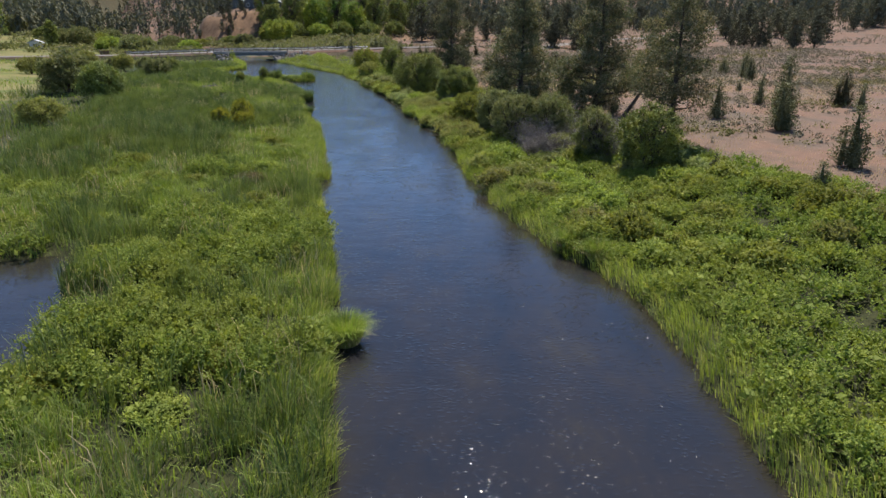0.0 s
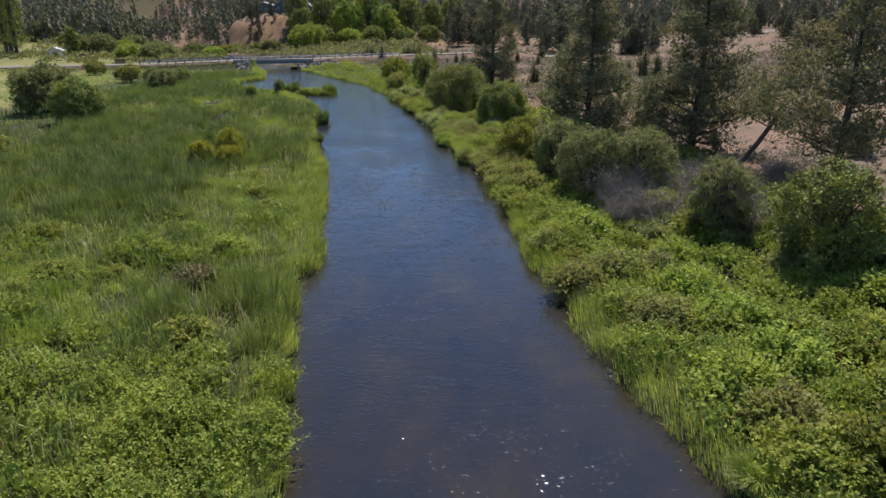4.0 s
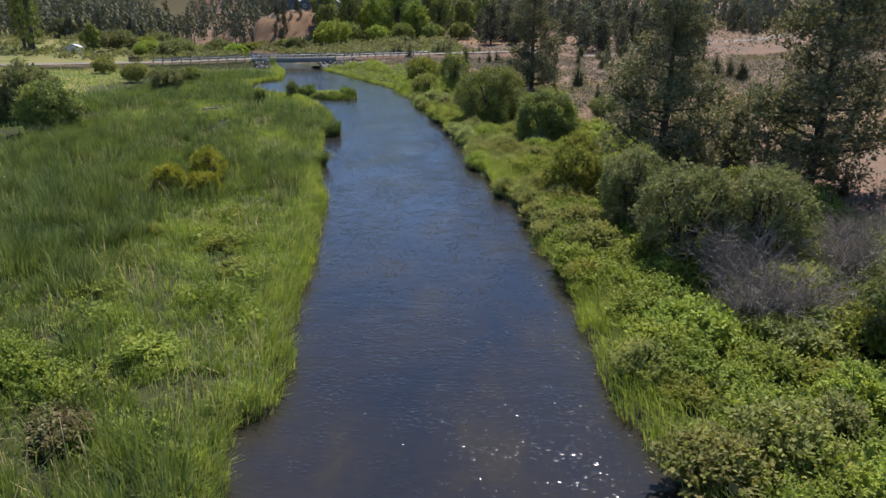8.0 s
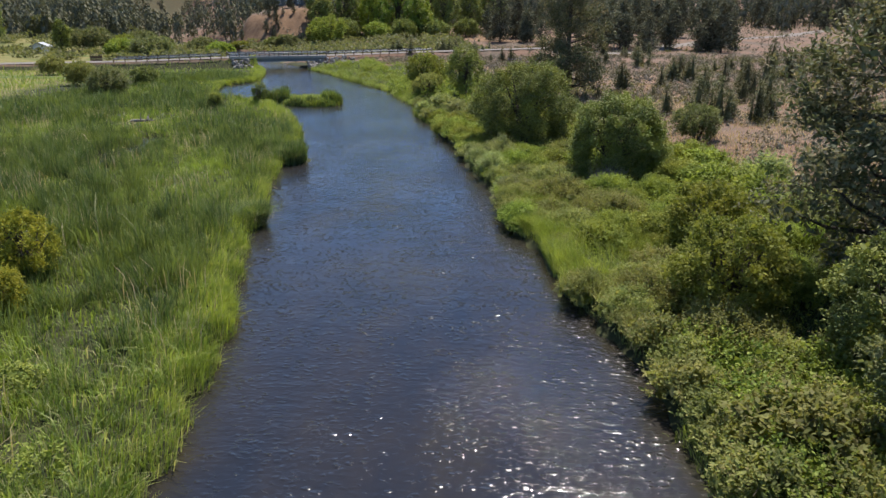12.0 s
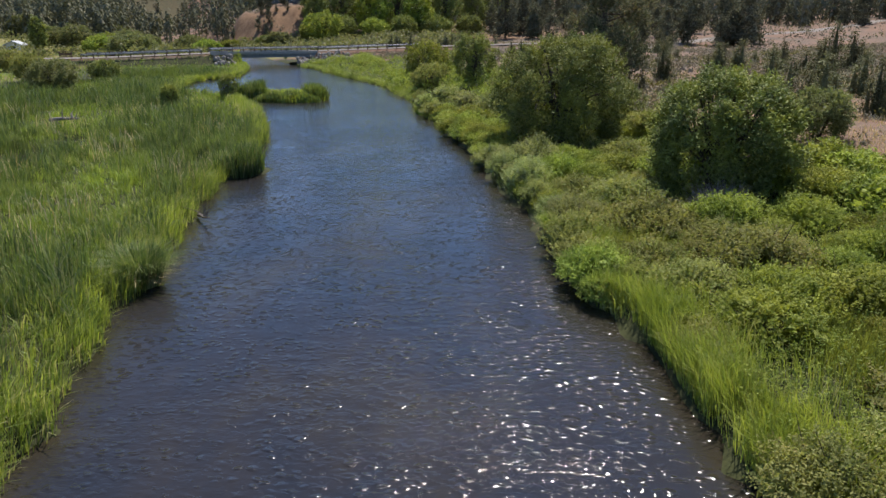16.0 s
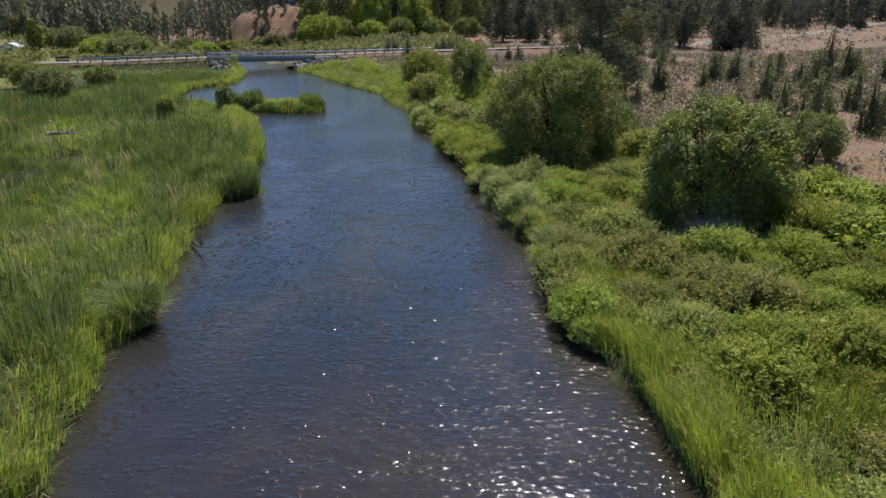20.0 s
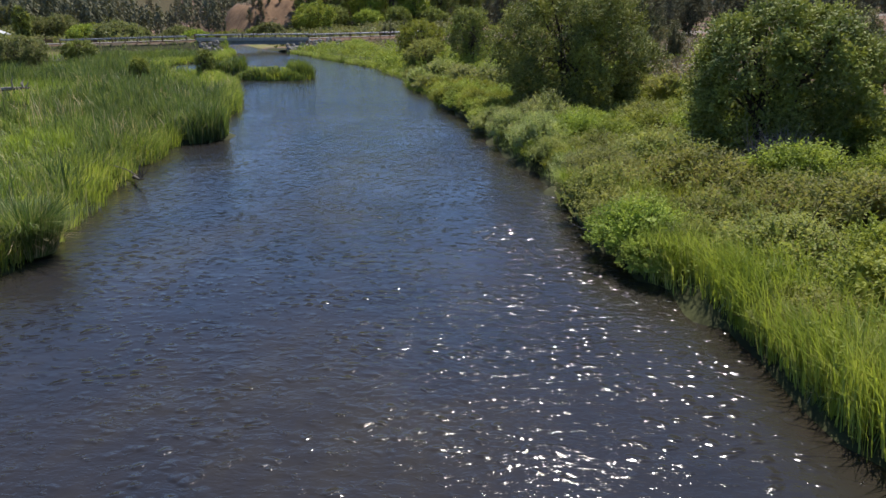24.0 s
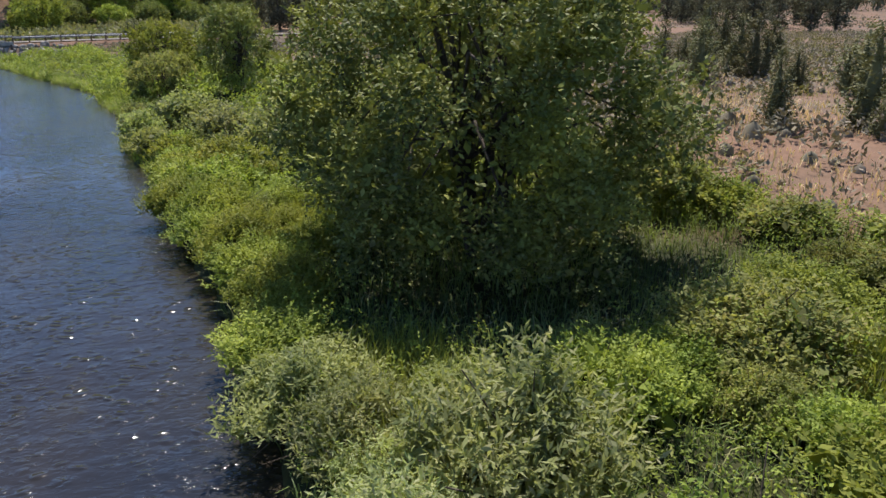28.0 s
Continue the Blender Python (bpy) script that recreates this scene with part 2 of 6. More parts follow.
    for src, dist, power in ((swell.outputs["Fac"], 0.065, both.outputs[0]), (chop.outputs["Fac"], 0.036, both.outputs[0]), (sharp.outputs["Result"], 0.026, lively.outputs["Result"]), (wavelet.outputs["Result"], 0.0225, spark.outputs[0])):
        b = n.new("ShaderNodeBump")
        b.inputs["Distance"].default_value = dist
        l.new(power, b.inputs["Strength"])
        l.new(src, b.inputs["Height"])
        if last:
            l.new(last, b.inputs["Normal"])
        last = b.outputs["Normal"]
    l.new(last, p.inputs["Normal"])
    l.new(p.outputs[0], out.inputs["Surface"])
    return m


def glass_material():
    m, n, l, out = nodes_of("window_glass")
    p = n.new("ShaderNodeBsdfPrincipled")
    p.inputs["Base Color"].default_value = (0.03, 0.04, 0.05, 1)
    p.inputs["Roughness"].default_value = 0.05
    l.new(p.outputs[0], out.inputs["Surface"])
    return m


M_GROUND, M_WATER, M_GLASS = ground_material(), water_material(), glass_material()
# lower dark values paint deeper clump shading into the blades
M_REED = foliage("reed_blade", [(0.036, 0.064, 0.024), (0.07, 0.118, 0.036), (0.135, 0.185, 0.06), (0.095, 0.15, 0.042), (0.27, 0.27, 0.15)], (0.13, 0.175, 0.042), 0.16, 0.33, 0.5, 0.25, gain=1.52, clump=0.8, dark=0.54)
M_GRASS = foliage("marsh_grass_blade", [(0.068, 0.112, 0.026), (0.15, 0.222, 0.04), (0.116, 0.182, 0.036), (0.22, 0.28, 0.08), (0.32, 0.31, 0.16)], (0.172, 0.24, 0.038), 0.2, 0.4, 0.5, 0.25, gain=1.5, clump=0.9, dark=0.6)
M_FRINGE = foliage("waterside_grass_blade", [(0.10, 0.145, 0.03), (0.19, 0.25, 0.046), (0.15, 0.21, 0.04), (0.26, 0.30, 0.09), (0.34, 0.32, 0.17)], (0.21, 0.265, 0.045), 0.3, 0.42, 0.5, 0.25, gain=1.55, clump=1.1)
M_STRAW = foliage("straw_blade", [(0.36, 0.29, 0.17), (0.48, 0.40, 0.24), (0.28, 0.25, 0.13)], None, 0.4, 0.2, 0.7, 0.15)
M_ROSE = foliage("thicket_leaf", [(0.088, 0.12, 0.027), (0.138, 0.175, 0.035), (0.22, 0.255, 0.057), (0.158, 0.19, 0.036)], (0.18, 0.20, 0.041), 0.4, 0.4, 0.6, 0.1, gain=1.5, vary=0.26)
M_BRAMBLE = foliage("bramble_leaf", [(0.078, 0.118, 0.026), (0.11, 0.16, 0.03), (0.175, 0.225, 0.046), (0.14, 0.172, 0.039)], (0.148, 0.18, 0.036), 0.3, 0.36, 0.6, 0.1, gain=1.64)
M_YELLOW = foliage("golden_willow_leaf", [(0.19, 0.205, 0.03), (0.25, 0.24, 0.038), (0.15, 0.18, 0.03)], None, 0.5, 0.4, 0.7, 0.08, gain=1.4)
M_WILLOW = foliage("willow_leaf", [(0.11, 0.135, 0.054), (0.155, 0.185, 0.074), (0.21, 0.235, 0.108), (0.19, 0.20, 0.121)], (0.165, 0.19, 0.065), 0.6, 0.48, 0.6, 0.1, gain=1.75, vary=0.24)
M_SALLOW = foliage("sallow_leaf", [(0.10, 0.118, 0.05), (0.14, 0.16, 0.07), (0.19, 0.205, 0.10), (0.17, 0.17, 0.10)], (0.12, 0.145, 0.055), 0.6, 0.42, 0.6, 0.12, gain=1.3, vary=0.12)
# the yellow-green patch paints sunlit highlights into the dark leaf colour
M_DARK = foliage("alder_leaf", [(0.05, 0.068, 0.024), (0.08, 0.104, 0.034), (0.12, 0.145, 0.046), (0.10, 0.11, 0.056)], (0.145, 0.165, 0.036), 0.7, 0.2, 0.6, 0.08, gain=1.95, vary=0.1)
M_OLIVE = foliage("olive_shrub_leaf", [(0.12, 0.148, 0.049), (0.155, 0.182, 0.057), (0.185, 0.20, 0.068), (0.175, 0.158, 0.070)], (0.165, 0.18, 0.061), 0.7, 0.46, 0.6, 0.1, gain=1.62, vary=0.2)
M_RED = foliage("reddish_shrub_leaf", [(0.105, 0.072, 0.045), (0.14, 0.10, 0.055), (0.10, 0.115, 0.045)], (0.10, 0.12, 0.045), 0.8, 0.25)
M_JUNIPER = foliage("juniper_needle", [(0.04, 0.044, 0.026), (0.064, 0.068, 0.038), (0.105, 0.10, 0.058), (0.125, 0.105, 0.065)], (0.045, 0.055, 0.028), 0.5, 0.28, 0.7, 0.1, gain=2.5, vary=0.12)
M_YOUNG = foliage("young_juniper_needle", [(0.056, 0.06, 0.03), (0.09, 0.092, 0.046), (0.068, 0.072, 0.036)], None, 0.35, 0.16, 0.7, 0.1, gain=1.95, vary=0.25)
# gain lightens the needles, the haze of the distance put into their colour
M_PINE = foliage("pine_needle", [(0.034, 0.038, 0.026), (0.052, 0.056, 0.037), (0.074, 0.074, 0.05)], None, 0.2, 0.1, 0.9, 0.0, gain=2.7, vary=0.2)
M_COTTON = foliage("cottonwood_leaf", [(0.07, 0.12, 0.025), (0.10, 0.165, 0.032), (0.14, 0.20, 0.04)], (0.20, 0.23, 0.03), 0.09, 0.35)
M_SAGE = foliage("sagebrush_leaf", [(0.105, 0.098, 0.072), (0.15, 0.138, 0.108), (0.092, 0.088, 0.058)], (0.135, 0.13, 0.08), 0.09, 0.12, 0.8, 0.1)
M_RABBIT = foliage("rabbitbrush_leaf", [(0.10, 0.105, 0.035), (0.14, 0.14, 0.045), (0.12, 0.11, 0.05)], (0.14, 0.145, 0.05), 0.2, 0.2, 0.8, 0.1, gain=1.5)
M_BARK = solid("grey_brown_bark", [(0.05, 0.038, 0.03), (0.12, 0.095, 0.075)], 4, 30, 0.9, 0.8, stretch=(3, 3, 0.5))
M_TWIG = solid("dead_grey_twig", [(0.20, 0.17, 0.15), (0.34, 0.30, 0.27)], 6, 40, 0.9, 0.4)
M_DRIFT = solid("weathered_driftwood", [(0.10, 0.085, 0.07), (0.19, 0.165, 0.14)], 5, 40, 0.9, 0.4, stretch=(1, 1, 4))
M_ROCK = solid("basalt_riprap", [(0.14, 0.125, 0.11), (0.34, 0.31, 0.28)], 2.5, 18, 0.9, 0.7, vary=0.35)
M_CONCRETE = solid("weathered_concrete", [(0.27, 0.26, 0.24), (0.38, 0.365, 0.34)], 1.5, 25, 0.9, 0.3)
M_GALV = solid("galvanised_steel", [(0.22, 0.23, 0.25), (0.31, 0.32, 0.34)], 2.0, 30, 0.55, 0.1, metal=0.4)
M_GIRDER = solid("painted_girder_steel", [(0.17, 0.19, 0.21), (0.25, 0.27, 0.29)], 1.2, 20, 0.6, 0.2)
M_ROAD = solid("gravel_road_surface", [(0.17, 0.148, 0.128), (0.235, 0.205, 0.178)], 0.6, 12, 0.95, 0.4)
M_WOOD = solid("stained_timber", [(0.10, 0.065, 0.04), (0.18, 0.12, 0.08)], 3, 40, 0.8, 0.4, stretch=(1, 1, 6))
M_SIDING = solid("grey_blue_siding", [(0.10, 0.115, 0.12), (0.14, 0.15, 0.155)], 2, 20, 0.8, 0.2)
M_ROOF = solid("metal_roof_sheet", [(0.34, 0.35, 0.36), (0.46, 0.47, 0.48)], 1.5, 20, 0.5, 0.1, metal=0.3)
M_WHITE = solid("white_paint", [(0.66, 0.65, 0.62), (0.78, 0.77, 0.74)], 2, 30, 0.7, 0.1)


# ---- mesh helpers ----
def raw_mesh(name, verts, quads, material, smooth=False):
    """A mesh from arrays of corners and of four-cornered faces."""
    verts, quads = np.asarray(verts, np.float32), np.asarray(quads, np.int32)
    me = bpy.data.meshes.new(name)
    me.vertices.add(len(verts))
    me.vertices.foreach_set("co", verts.ravel())
    me.loops.add(quads.size)
    me.loops.foreach_set("vertex_index", quads.ravel())
    me.polygons.add(len(quads))
    me.polygons.foreach_set("loop_start", np.arange(0, quads.size, 4, dtype=np.int32))
    if smooth:
        me.polygons.foreach_set("use_smooth", np.ones(len(quads), bool))
    me.update(calc_edges=True)
    me.materials.append(material)
    return me


def part(name, mesh, material, parent, label="", m=None):
    """Links a mesh, or a bmesh, as one object under a thing or a part."""
    if isinstance(mesh, bmesh.types.BMesh):
        me = bpy.data.meshes.new(name)
        mesh.to_mesh(me)
        mesh.free()
        me.materials.append(material)
        mesh = me
    ob = new(name, mesh)
    ob.parent = parent
    if m is not None:
        ob.matrix_basis = m
    return tagged(ob, label)


def thing(name, label, category, place=(0, 0, 0), turn=0.0, size=1.0, group="", kind=""):
    ob = new(name)
    ob.empty_display_size = 0.2
    ob.matrix_basis = Matrix.LocRotScale(place, Euler((0, 0, radians(turn))), (size, size, size) if isinstance(size, (int, float)) else size)
    return tagged(ob, label, category, group, kind)


def joined(pieces):
    vs, qs, at = [], [], 0
    for v, q in pieces:
        vs.append(v)
        qs.append(np.asarray(q) + at)
        at += len(v)
    return np.concatenate(vs), np.concatenate(qs)


def unit(v):
    return v / np.maximum(np.linalg.norm(v, axis=-1, keepdims=True), 1e-9)


def tube(points, radii, sides=6):
    """A tapered round bar along a line of points."""
    pts, n = np.asarray(points, float), len(points)
    along = unit(np.gradient(pts, axis=0))
    ref = np.where(np.abs(along[:, 2:3]) > 0.9, [[1.0, 0, 0]], [[0, 0, 1.0]])
    a = unit(np.cross(along, ref))
    b = np.cross(along, a)
    ang = np.arange(sides) * 2 * np.pi / sides
    v = pts[:, None] + (a[:, None] * np.cos(ang)[None, :, None] + b[:, None] * np.sin(ang)[None, :, None]) * np.asarray(radii, float)[:, None, None]
    i, j = np.meshgrid(np.arange(n - 1), np.arange(sides), indexing="ij")
    k = (j + 1) % sides
    q = np.stack([i * sides + j, i * sides + k, (i + 1) * sides + k, (i + 1) * sides + j], -1).reshape(-1, 4)
    return v.reshape(-1, 3), q


def block(bm, size, place, turn=0.0, bevel=0.0):
    """Adds a bevelled block to a bmesh."""
    made = bmesh.ops.create_cube(bm, size=1.0, matrix=Matrix.LocRotScale(place, Euler((0, 0, turn)), size))
    if bevel:
        edges = list({e for v in made["verts"] for e in v.link_edges})
        bmesh.ops.bevel(bm, geom=edges, offset=bevel, segments=1, affect="EDGES")
    return bm


def sprigs(rng, base, way, leaves, length, leaf, width, droop=0.0):
    """Leafy shoots: from each base a row of pointed leaves along a shoot."""
    n = len(base)
    t = np.linspace(0.12, 1.0, leaves)[None, :, None]
    ln = length * rng.uniform(0.6, 1.3, (n, 1, 1))
    p = base[:, None] + way[:, None] * ln * t
    p[..., 2] -= droop * (ln[..., 0] * t[..., 0]) ** 2
    p = p.reshape(-1, 3)
    ld = unit(np.repeat(way, leaves, 0) * 0.5 + rng.normal(0, 0.75, (len(p), 3)) * [1, 1, 0.65])
    side = unit(np.cross(ld, rng.normal(0, 1, (len(p), 3)) + [0, 0, 1.9]))
    lf = leaf * rng.uniform(0.65, 1.3, (len(p), 1))
    wd = width * rng.uniform(0.7, 1.2, (len(p), 1))
    v = np.stack([p, p + ld * lf * 0.45 + side * wd / 2, p + ld * lf, p + ld * lf * 0.45 - side * wd / 2], 1).reshape(-1, 3)
    return v, np.arange(len(p) * 4).reshape(-1, 4)


def domes(centre, radius, height, rings=3, sides=7, rng=None):
    """Low closed lumps, one for each centre."""
    n = len(centre)
    t = np.linspace(0, 0.5 * np.pi * 0.96, rings + 1)
    a = np.arange(sides) * 2 * np.pi / sides
    lump = 1 + (rng.uniform(-0.22, 0.18, (n, rings + 1, sides)) if rng is not None else 0)
    r = np.broadcast_to(radius, n)[:, None, None] * np.cos(t)[None, :, None] * lump
    z = np.broadcast_to(height, n)[:, None, None] * np.sin(t)[None, :, None] * (0.8 + 0.2 * lump)
    v = np.stack([centre[:, 0, None, None] + r * np.cos(a), centre[:, 1, None, None] + r * np.sin(a), centre[:, 2, None, None] + z + 0 * a], -1)
    i, j = np.meshgrid(np.arange(rings), np.arange(sides), indexing="ij")
    k = (j + 1) % sides
    q = np.stack([i * sides + j, i * sides + k, (i + 1) * sides + k, (i + 1) * sides + j], -1).reshape(-1, 4)
    return v.reshape(-1, 3), (np.arange(n)[:, None, None] * sides * (rings + 1) + q[None]).reshape(-1, 4)


def lobe_points(rng, n, lobes, low=-0.35, inner=0.78):
    """Points over the skins of a heap of uneven lobes, with their outward ways."""
    lb = np.asarray(lobes, float)
    w = (lb[:, 3] * lb[:, 4] + lb[:, 3] * lb[:, 5] + lb[:, 4] * lb[:, 5])
    pick = rng.choice(len(lb), n, p=w / w.sum())
    d = unit(rng.normal(0, 1, (n, 3)))
    d[:, 2] = np.where(d[:, 2] < low, -d[:, 2], d[:, 2])
    r = inner + (1.08 - inner) * rng.random((n, 1)) ** 0.6
    r = r * (1 + 0.14 * np.sin(d[:, :1] * 7 + pick[:, None]) * np.sin(d[:, 1:2] * 6 + 2.0 * pick[:, None]) + 0.1 * np.sin(d[:, 2:3] * 9 + pick[:, None]))
    return lb[pick, :3] + d * lb[pick, 3:] * r, unit(d / lb[pick, 3:])


def dome_lobes(rng, n, spread, height, size):
    """Small lobes spread evenly over a dome of radius 1, with gaps between them."""
    out = []
    for i in range(n):
        f = math.sqrt((i + 0.5) / n)
        a, r = i * 2.39996 + rng.uniform(-0.35, 0.35), spread * f * rng.uniform(0.88, 1.1)
        z = height * math.sqrt(max(0.05, 1 - 0.86 * f * f)) * rng.uniform(0.62, 0.95)
        s = size * rng.uniform(0.7, 1.3)
        out.append((r * math.cos(a), r * math.sin(a), z - 0.5 * s, s, s * rng.uniform(0.85, 1.15), s * rng.uniform(0.8, 1.15)))
    return out


def inner_leaves(rng, lobes, each, fill=0.72, leaf=0.5):
    """Broad leaves in the shade inside each lobe, set every way, that close it to the light."""
    lb = np.repeat(np.asarray(lobes, float), each, 0)
    c = lb[:, :3] + unit(rng.normal(0, 1, (len(lb), 3))) * lb[:, 3:] * fill * rng.random((len(lb), 1)) ** 0.5
    a = unit(rng.normal(0, 1, c.shape))
    b = unit(np.cross(a, rng.normal(0, 1, c.shape)))
    w = lb[:, 3:4] * leaf * rng.uniform(0.6, 1.2, (len(lb), 1))
    v = np.stack([c - a * w, c + b * w * 0.6, c + a * w, c - b * w * 0.6], 1).reshape(-1, 3)
    return v, np.arange(len(c) * 4).reshape(-1, 4)


def blades(rng, pos, height, width, lean, toward=None):
    """Grass blades: two faces each, bent over towards the tip."""
    n = len(pos)
    a = rng.uniform(0, 6.283, n)
    d = np.stack([np.cos(a), np.sin(a), 0 * a], 1)
    if toward is not None:
        d = unit(d * 0.55 + toward)
    side = np.stack([-np.sin(a + rng.normal(0, .8, n)), np.cos(a), 0 * a], 1)
    h, w, ln = np.broadcast_to(height, n)[:, None], np.broadcast_to(width, n)[:, None], np.broadcast_to(lean, n)[:, None]
    up = np.array([[0, 0, 1.0]])
    mid = pos + up * h * 0.58 + d * ln * h * 0.25
    tip = pos + up * h * (1 - 0.35 * ln) + d * ln * h * 0.85
    v = np.stack([pos - side * w * .5, pos + side * w * .5, mid + side * w * .42, mid - side * w * .42, tip + side * w * .08, tip - side * w * .08], 1).reshape(-1, 3)
    k = np.arange(n)[:, None] * 6
    q = np.concatenate([k + [[0, 1, 2, 3]], k + [[3, 2, 4, 5]]], 1).reshape(-1, 4)
    return v, q


# ---- the lie of the land ----
LEFT_BANK = [(-60, 4.0), (-10, -1.5), (12.6, -2.5), (17, -3.2), (24.6, -4.2), (30.7, -5.4), (36, -6.6), (43, -8.2), (45, -7.5), (51, -9.1), (57, -10.0), (61.5, -11.1), (66, -11.9), (70.6, -13.4),
             (75, -14.8), (78.5, -15.3), (83, -16.8), (90, -18.4), (100, -20.0), (108, -23.0), (115, -26.0), (119, -28.6), (124, -31.0), (127, -37.5), (132, -41.5), (146, -45.5), (155, -43.5), (172, -48.5), (187, -55.0), (236, -82.0), (262, -99.0), (340, -141.0), (378, -160.0), (700, -330)]
RIGHT_BANK = [(-60, 9.0), (12, 8.0), (22.7, 7.8), (27, 6.7), (30, 5.3), (33, 4.4), (38.3, 3.0), (42, 3.0), (44, 2.1), (47, 1.7), (55, 1.3), (59.5, 0.1), (64, -0.2), (67, -0.9), (70, -2.1), (75, -2.8), (77, -3.8),
              (84, -4.8), (88.8, -6.1), (93.5, -7.0), (99, -8.2), (104, -9.7), (110, -11.0), (115, -13.0), (123, -14.4), (133, -18.0), (139, -19.6), (150, -25.5), (161.6, -31.7), (172, -37.0), (190.5, -47.5), (236, -71.0), (262, -85.0), (340, -130.0), (372, -161.0), (700, -331)]
ROAD_A, ROAD_WAY = np.array([-44.5, 192.0]), np.array([0.899, 0.438])
LAWN_X = -58.0


def bank_x(line, y):
    a = np.array(line)
    return np.interp(y, a[:, 0], a[:, 1])


def water_edge(x, y):
    """How far inside the water's edge a place lies, in metres; negative on land."""
    wob = 0.22 * np.sin(y * 1.9 + 0.6 * np.sin(y * 0.7)) + 0.14 * np.sin(y * 4.3 + 1.0)
    near = np.clip((200 - y) / 20, 0, 1)
    e = np.minimum(x - bank_x(LEFT_BANK, y) - wob * near, bank_x(RIGHT_BANK, y) - x - wob * near * np.cos(y * 0.37))
    for cx, cy, rx, ry, turn in ((-27.0, 125.2, 4.2, 2.9, 0.5), (-17.6, 91.4, 0.8, 1.2, 0.3)):
        u, v = (x - cx) * math.cos(turn) - (y - cy) * math.sin(turn), (x - cx) * math.sin(turn) + (y - cy) * math.cos(turn)
        r = np.sqrt((u / rx) ** 2 + (v / ry) ** 2)
        e = np.minimum(e, (r - 1) * min(rx, ry))
    for ax, ay, bx, by, rad in ((-13.2, 7.0, -17.6, 25.8, 3.0), (-31.2, 99.0, -29.4, 90.5, 1.2), (-24.5, 82.0, -23.5, 79.0, 0.3)):
        t = np.clip(((x - ax) * (bx - ax) + (y - ay) * (by - ay)) / ((bx - ax) ** 2 + (by - ay) ** 2), 0, 1)
        d = np.hypot(x - ax - t * (bx - ax), y - ay - t * (by - ay))
        e = np.maximum(e, rad + min(1.0, rad) * (0.45 * np.sin(y * 0.62 + x * 0.35) + 0.25 * np.sin(x * 1.3 + y * 1.7)) - d)
    return e


def step(a, b, x):
    t = np.clip((x - a) / (b - a), 0, 1)
    return t * t * (3 - 2 * t)


def belt_width(y):
    """Width of the green belt along the right bank."""
    return np.interp(y, [0, 25, 35, 45, 60, 90, 100, 115, 135, 165, 190], [20, 18, 17, 15, 14.5, 12.5, 11, 13.5, 16, 16, 12])


def road_frame(x, y):
    u, v = x - ROAD_A[0], y - ROAD_A[1]
    return u * ROAD_WAY[0] + v * ROAD_WAY[1], -u * ROAD_WAY[1] + v * ROAD_WAY[0]


def road_z(s):
    return np.interp(s, [-140, -36, -17, 0, 24, 60, 140], [1.3, 1.75, 2.25, 2.35, 2.9, 3.5, 4.5])


def rolling(x, y):
    return np.sin(x * 0.11 + 1.0) * np.sin(y * 0.09) + 0.5 * np.sin(x * 0.31 + y * 0.17) + 0.35 * np.sin(x * 0.05 - y * 0.23 + 2)


def ground_z(x, y):
    x, y = np.asarray(x, float), np.asarray(y, float)
    e = water_edge(x, y)
    right = x > 0.5 * (bank_x(LEFT_BANK, y) + bank_x(RIGHT_BANK, y))
    d = np.maximum(-e, 0)
    z = np.where(e > 0, -(0.10 + 0.9 * (1 - np.exp(-np.maximum(e, 0) / 2.2))), 0.30 * (1 - np.exp(-d / 0.3)))
    z = z + np.where(right, step(5, 17, d) * 1.45, step(28, 70, d) * 1.0)
    z = z + np.where(e < 0, 0.12 * rolling(x, y) * step(1, 8, d), 0)
    far = np.maximum(y - 232 - 0.12 * np.abs(x + 60), 0)
    away = step(6, 40, d)
    z = z + away * (0.052 * np.minimum(far, 220) + 0.12 * np.maximum(far - 220, 0) * (far < 900) + 0.12 * 680 * (far >= 900)) * (1 + 0.12 * rolling(x * 0.12, y * 0.12))
    z = z + np.maximum(x - 70, 0) * 0.03 * step(40, 160, y) + np.maximum(-x - 260, 0) * 0.05
    bluff = step(-116, -102, x) * (1 - step(-80, -66, x)) * step(283, 306, y + 0.8 * np.sin(x * 0.33) + 0.7 * np.sin(x * 0.9 + y * 0.35)) * (1 - step(380, 520, y)) * step(1, 10, d)
    z = z + bluff * (10.0 + 0.5 * np.sin(x * 0.47 + 0.5 * np.sin(y * 0.3)) + 0.35 * np.sin(x * 1.21 + y * 0.6))
    s, off = road_frame(x, y)
    bank = road_z(s) - 0.06 - np.maximum(s - 58, 0) * 0.15 - np.maximum(np.abs(off) - 3.4, 0) * 0.55
    on = ((s < -12.5) | (s > 1.0)) & (s > -150) & (s < 150)
    return np.where(on, np.maximum(z, bank), z)


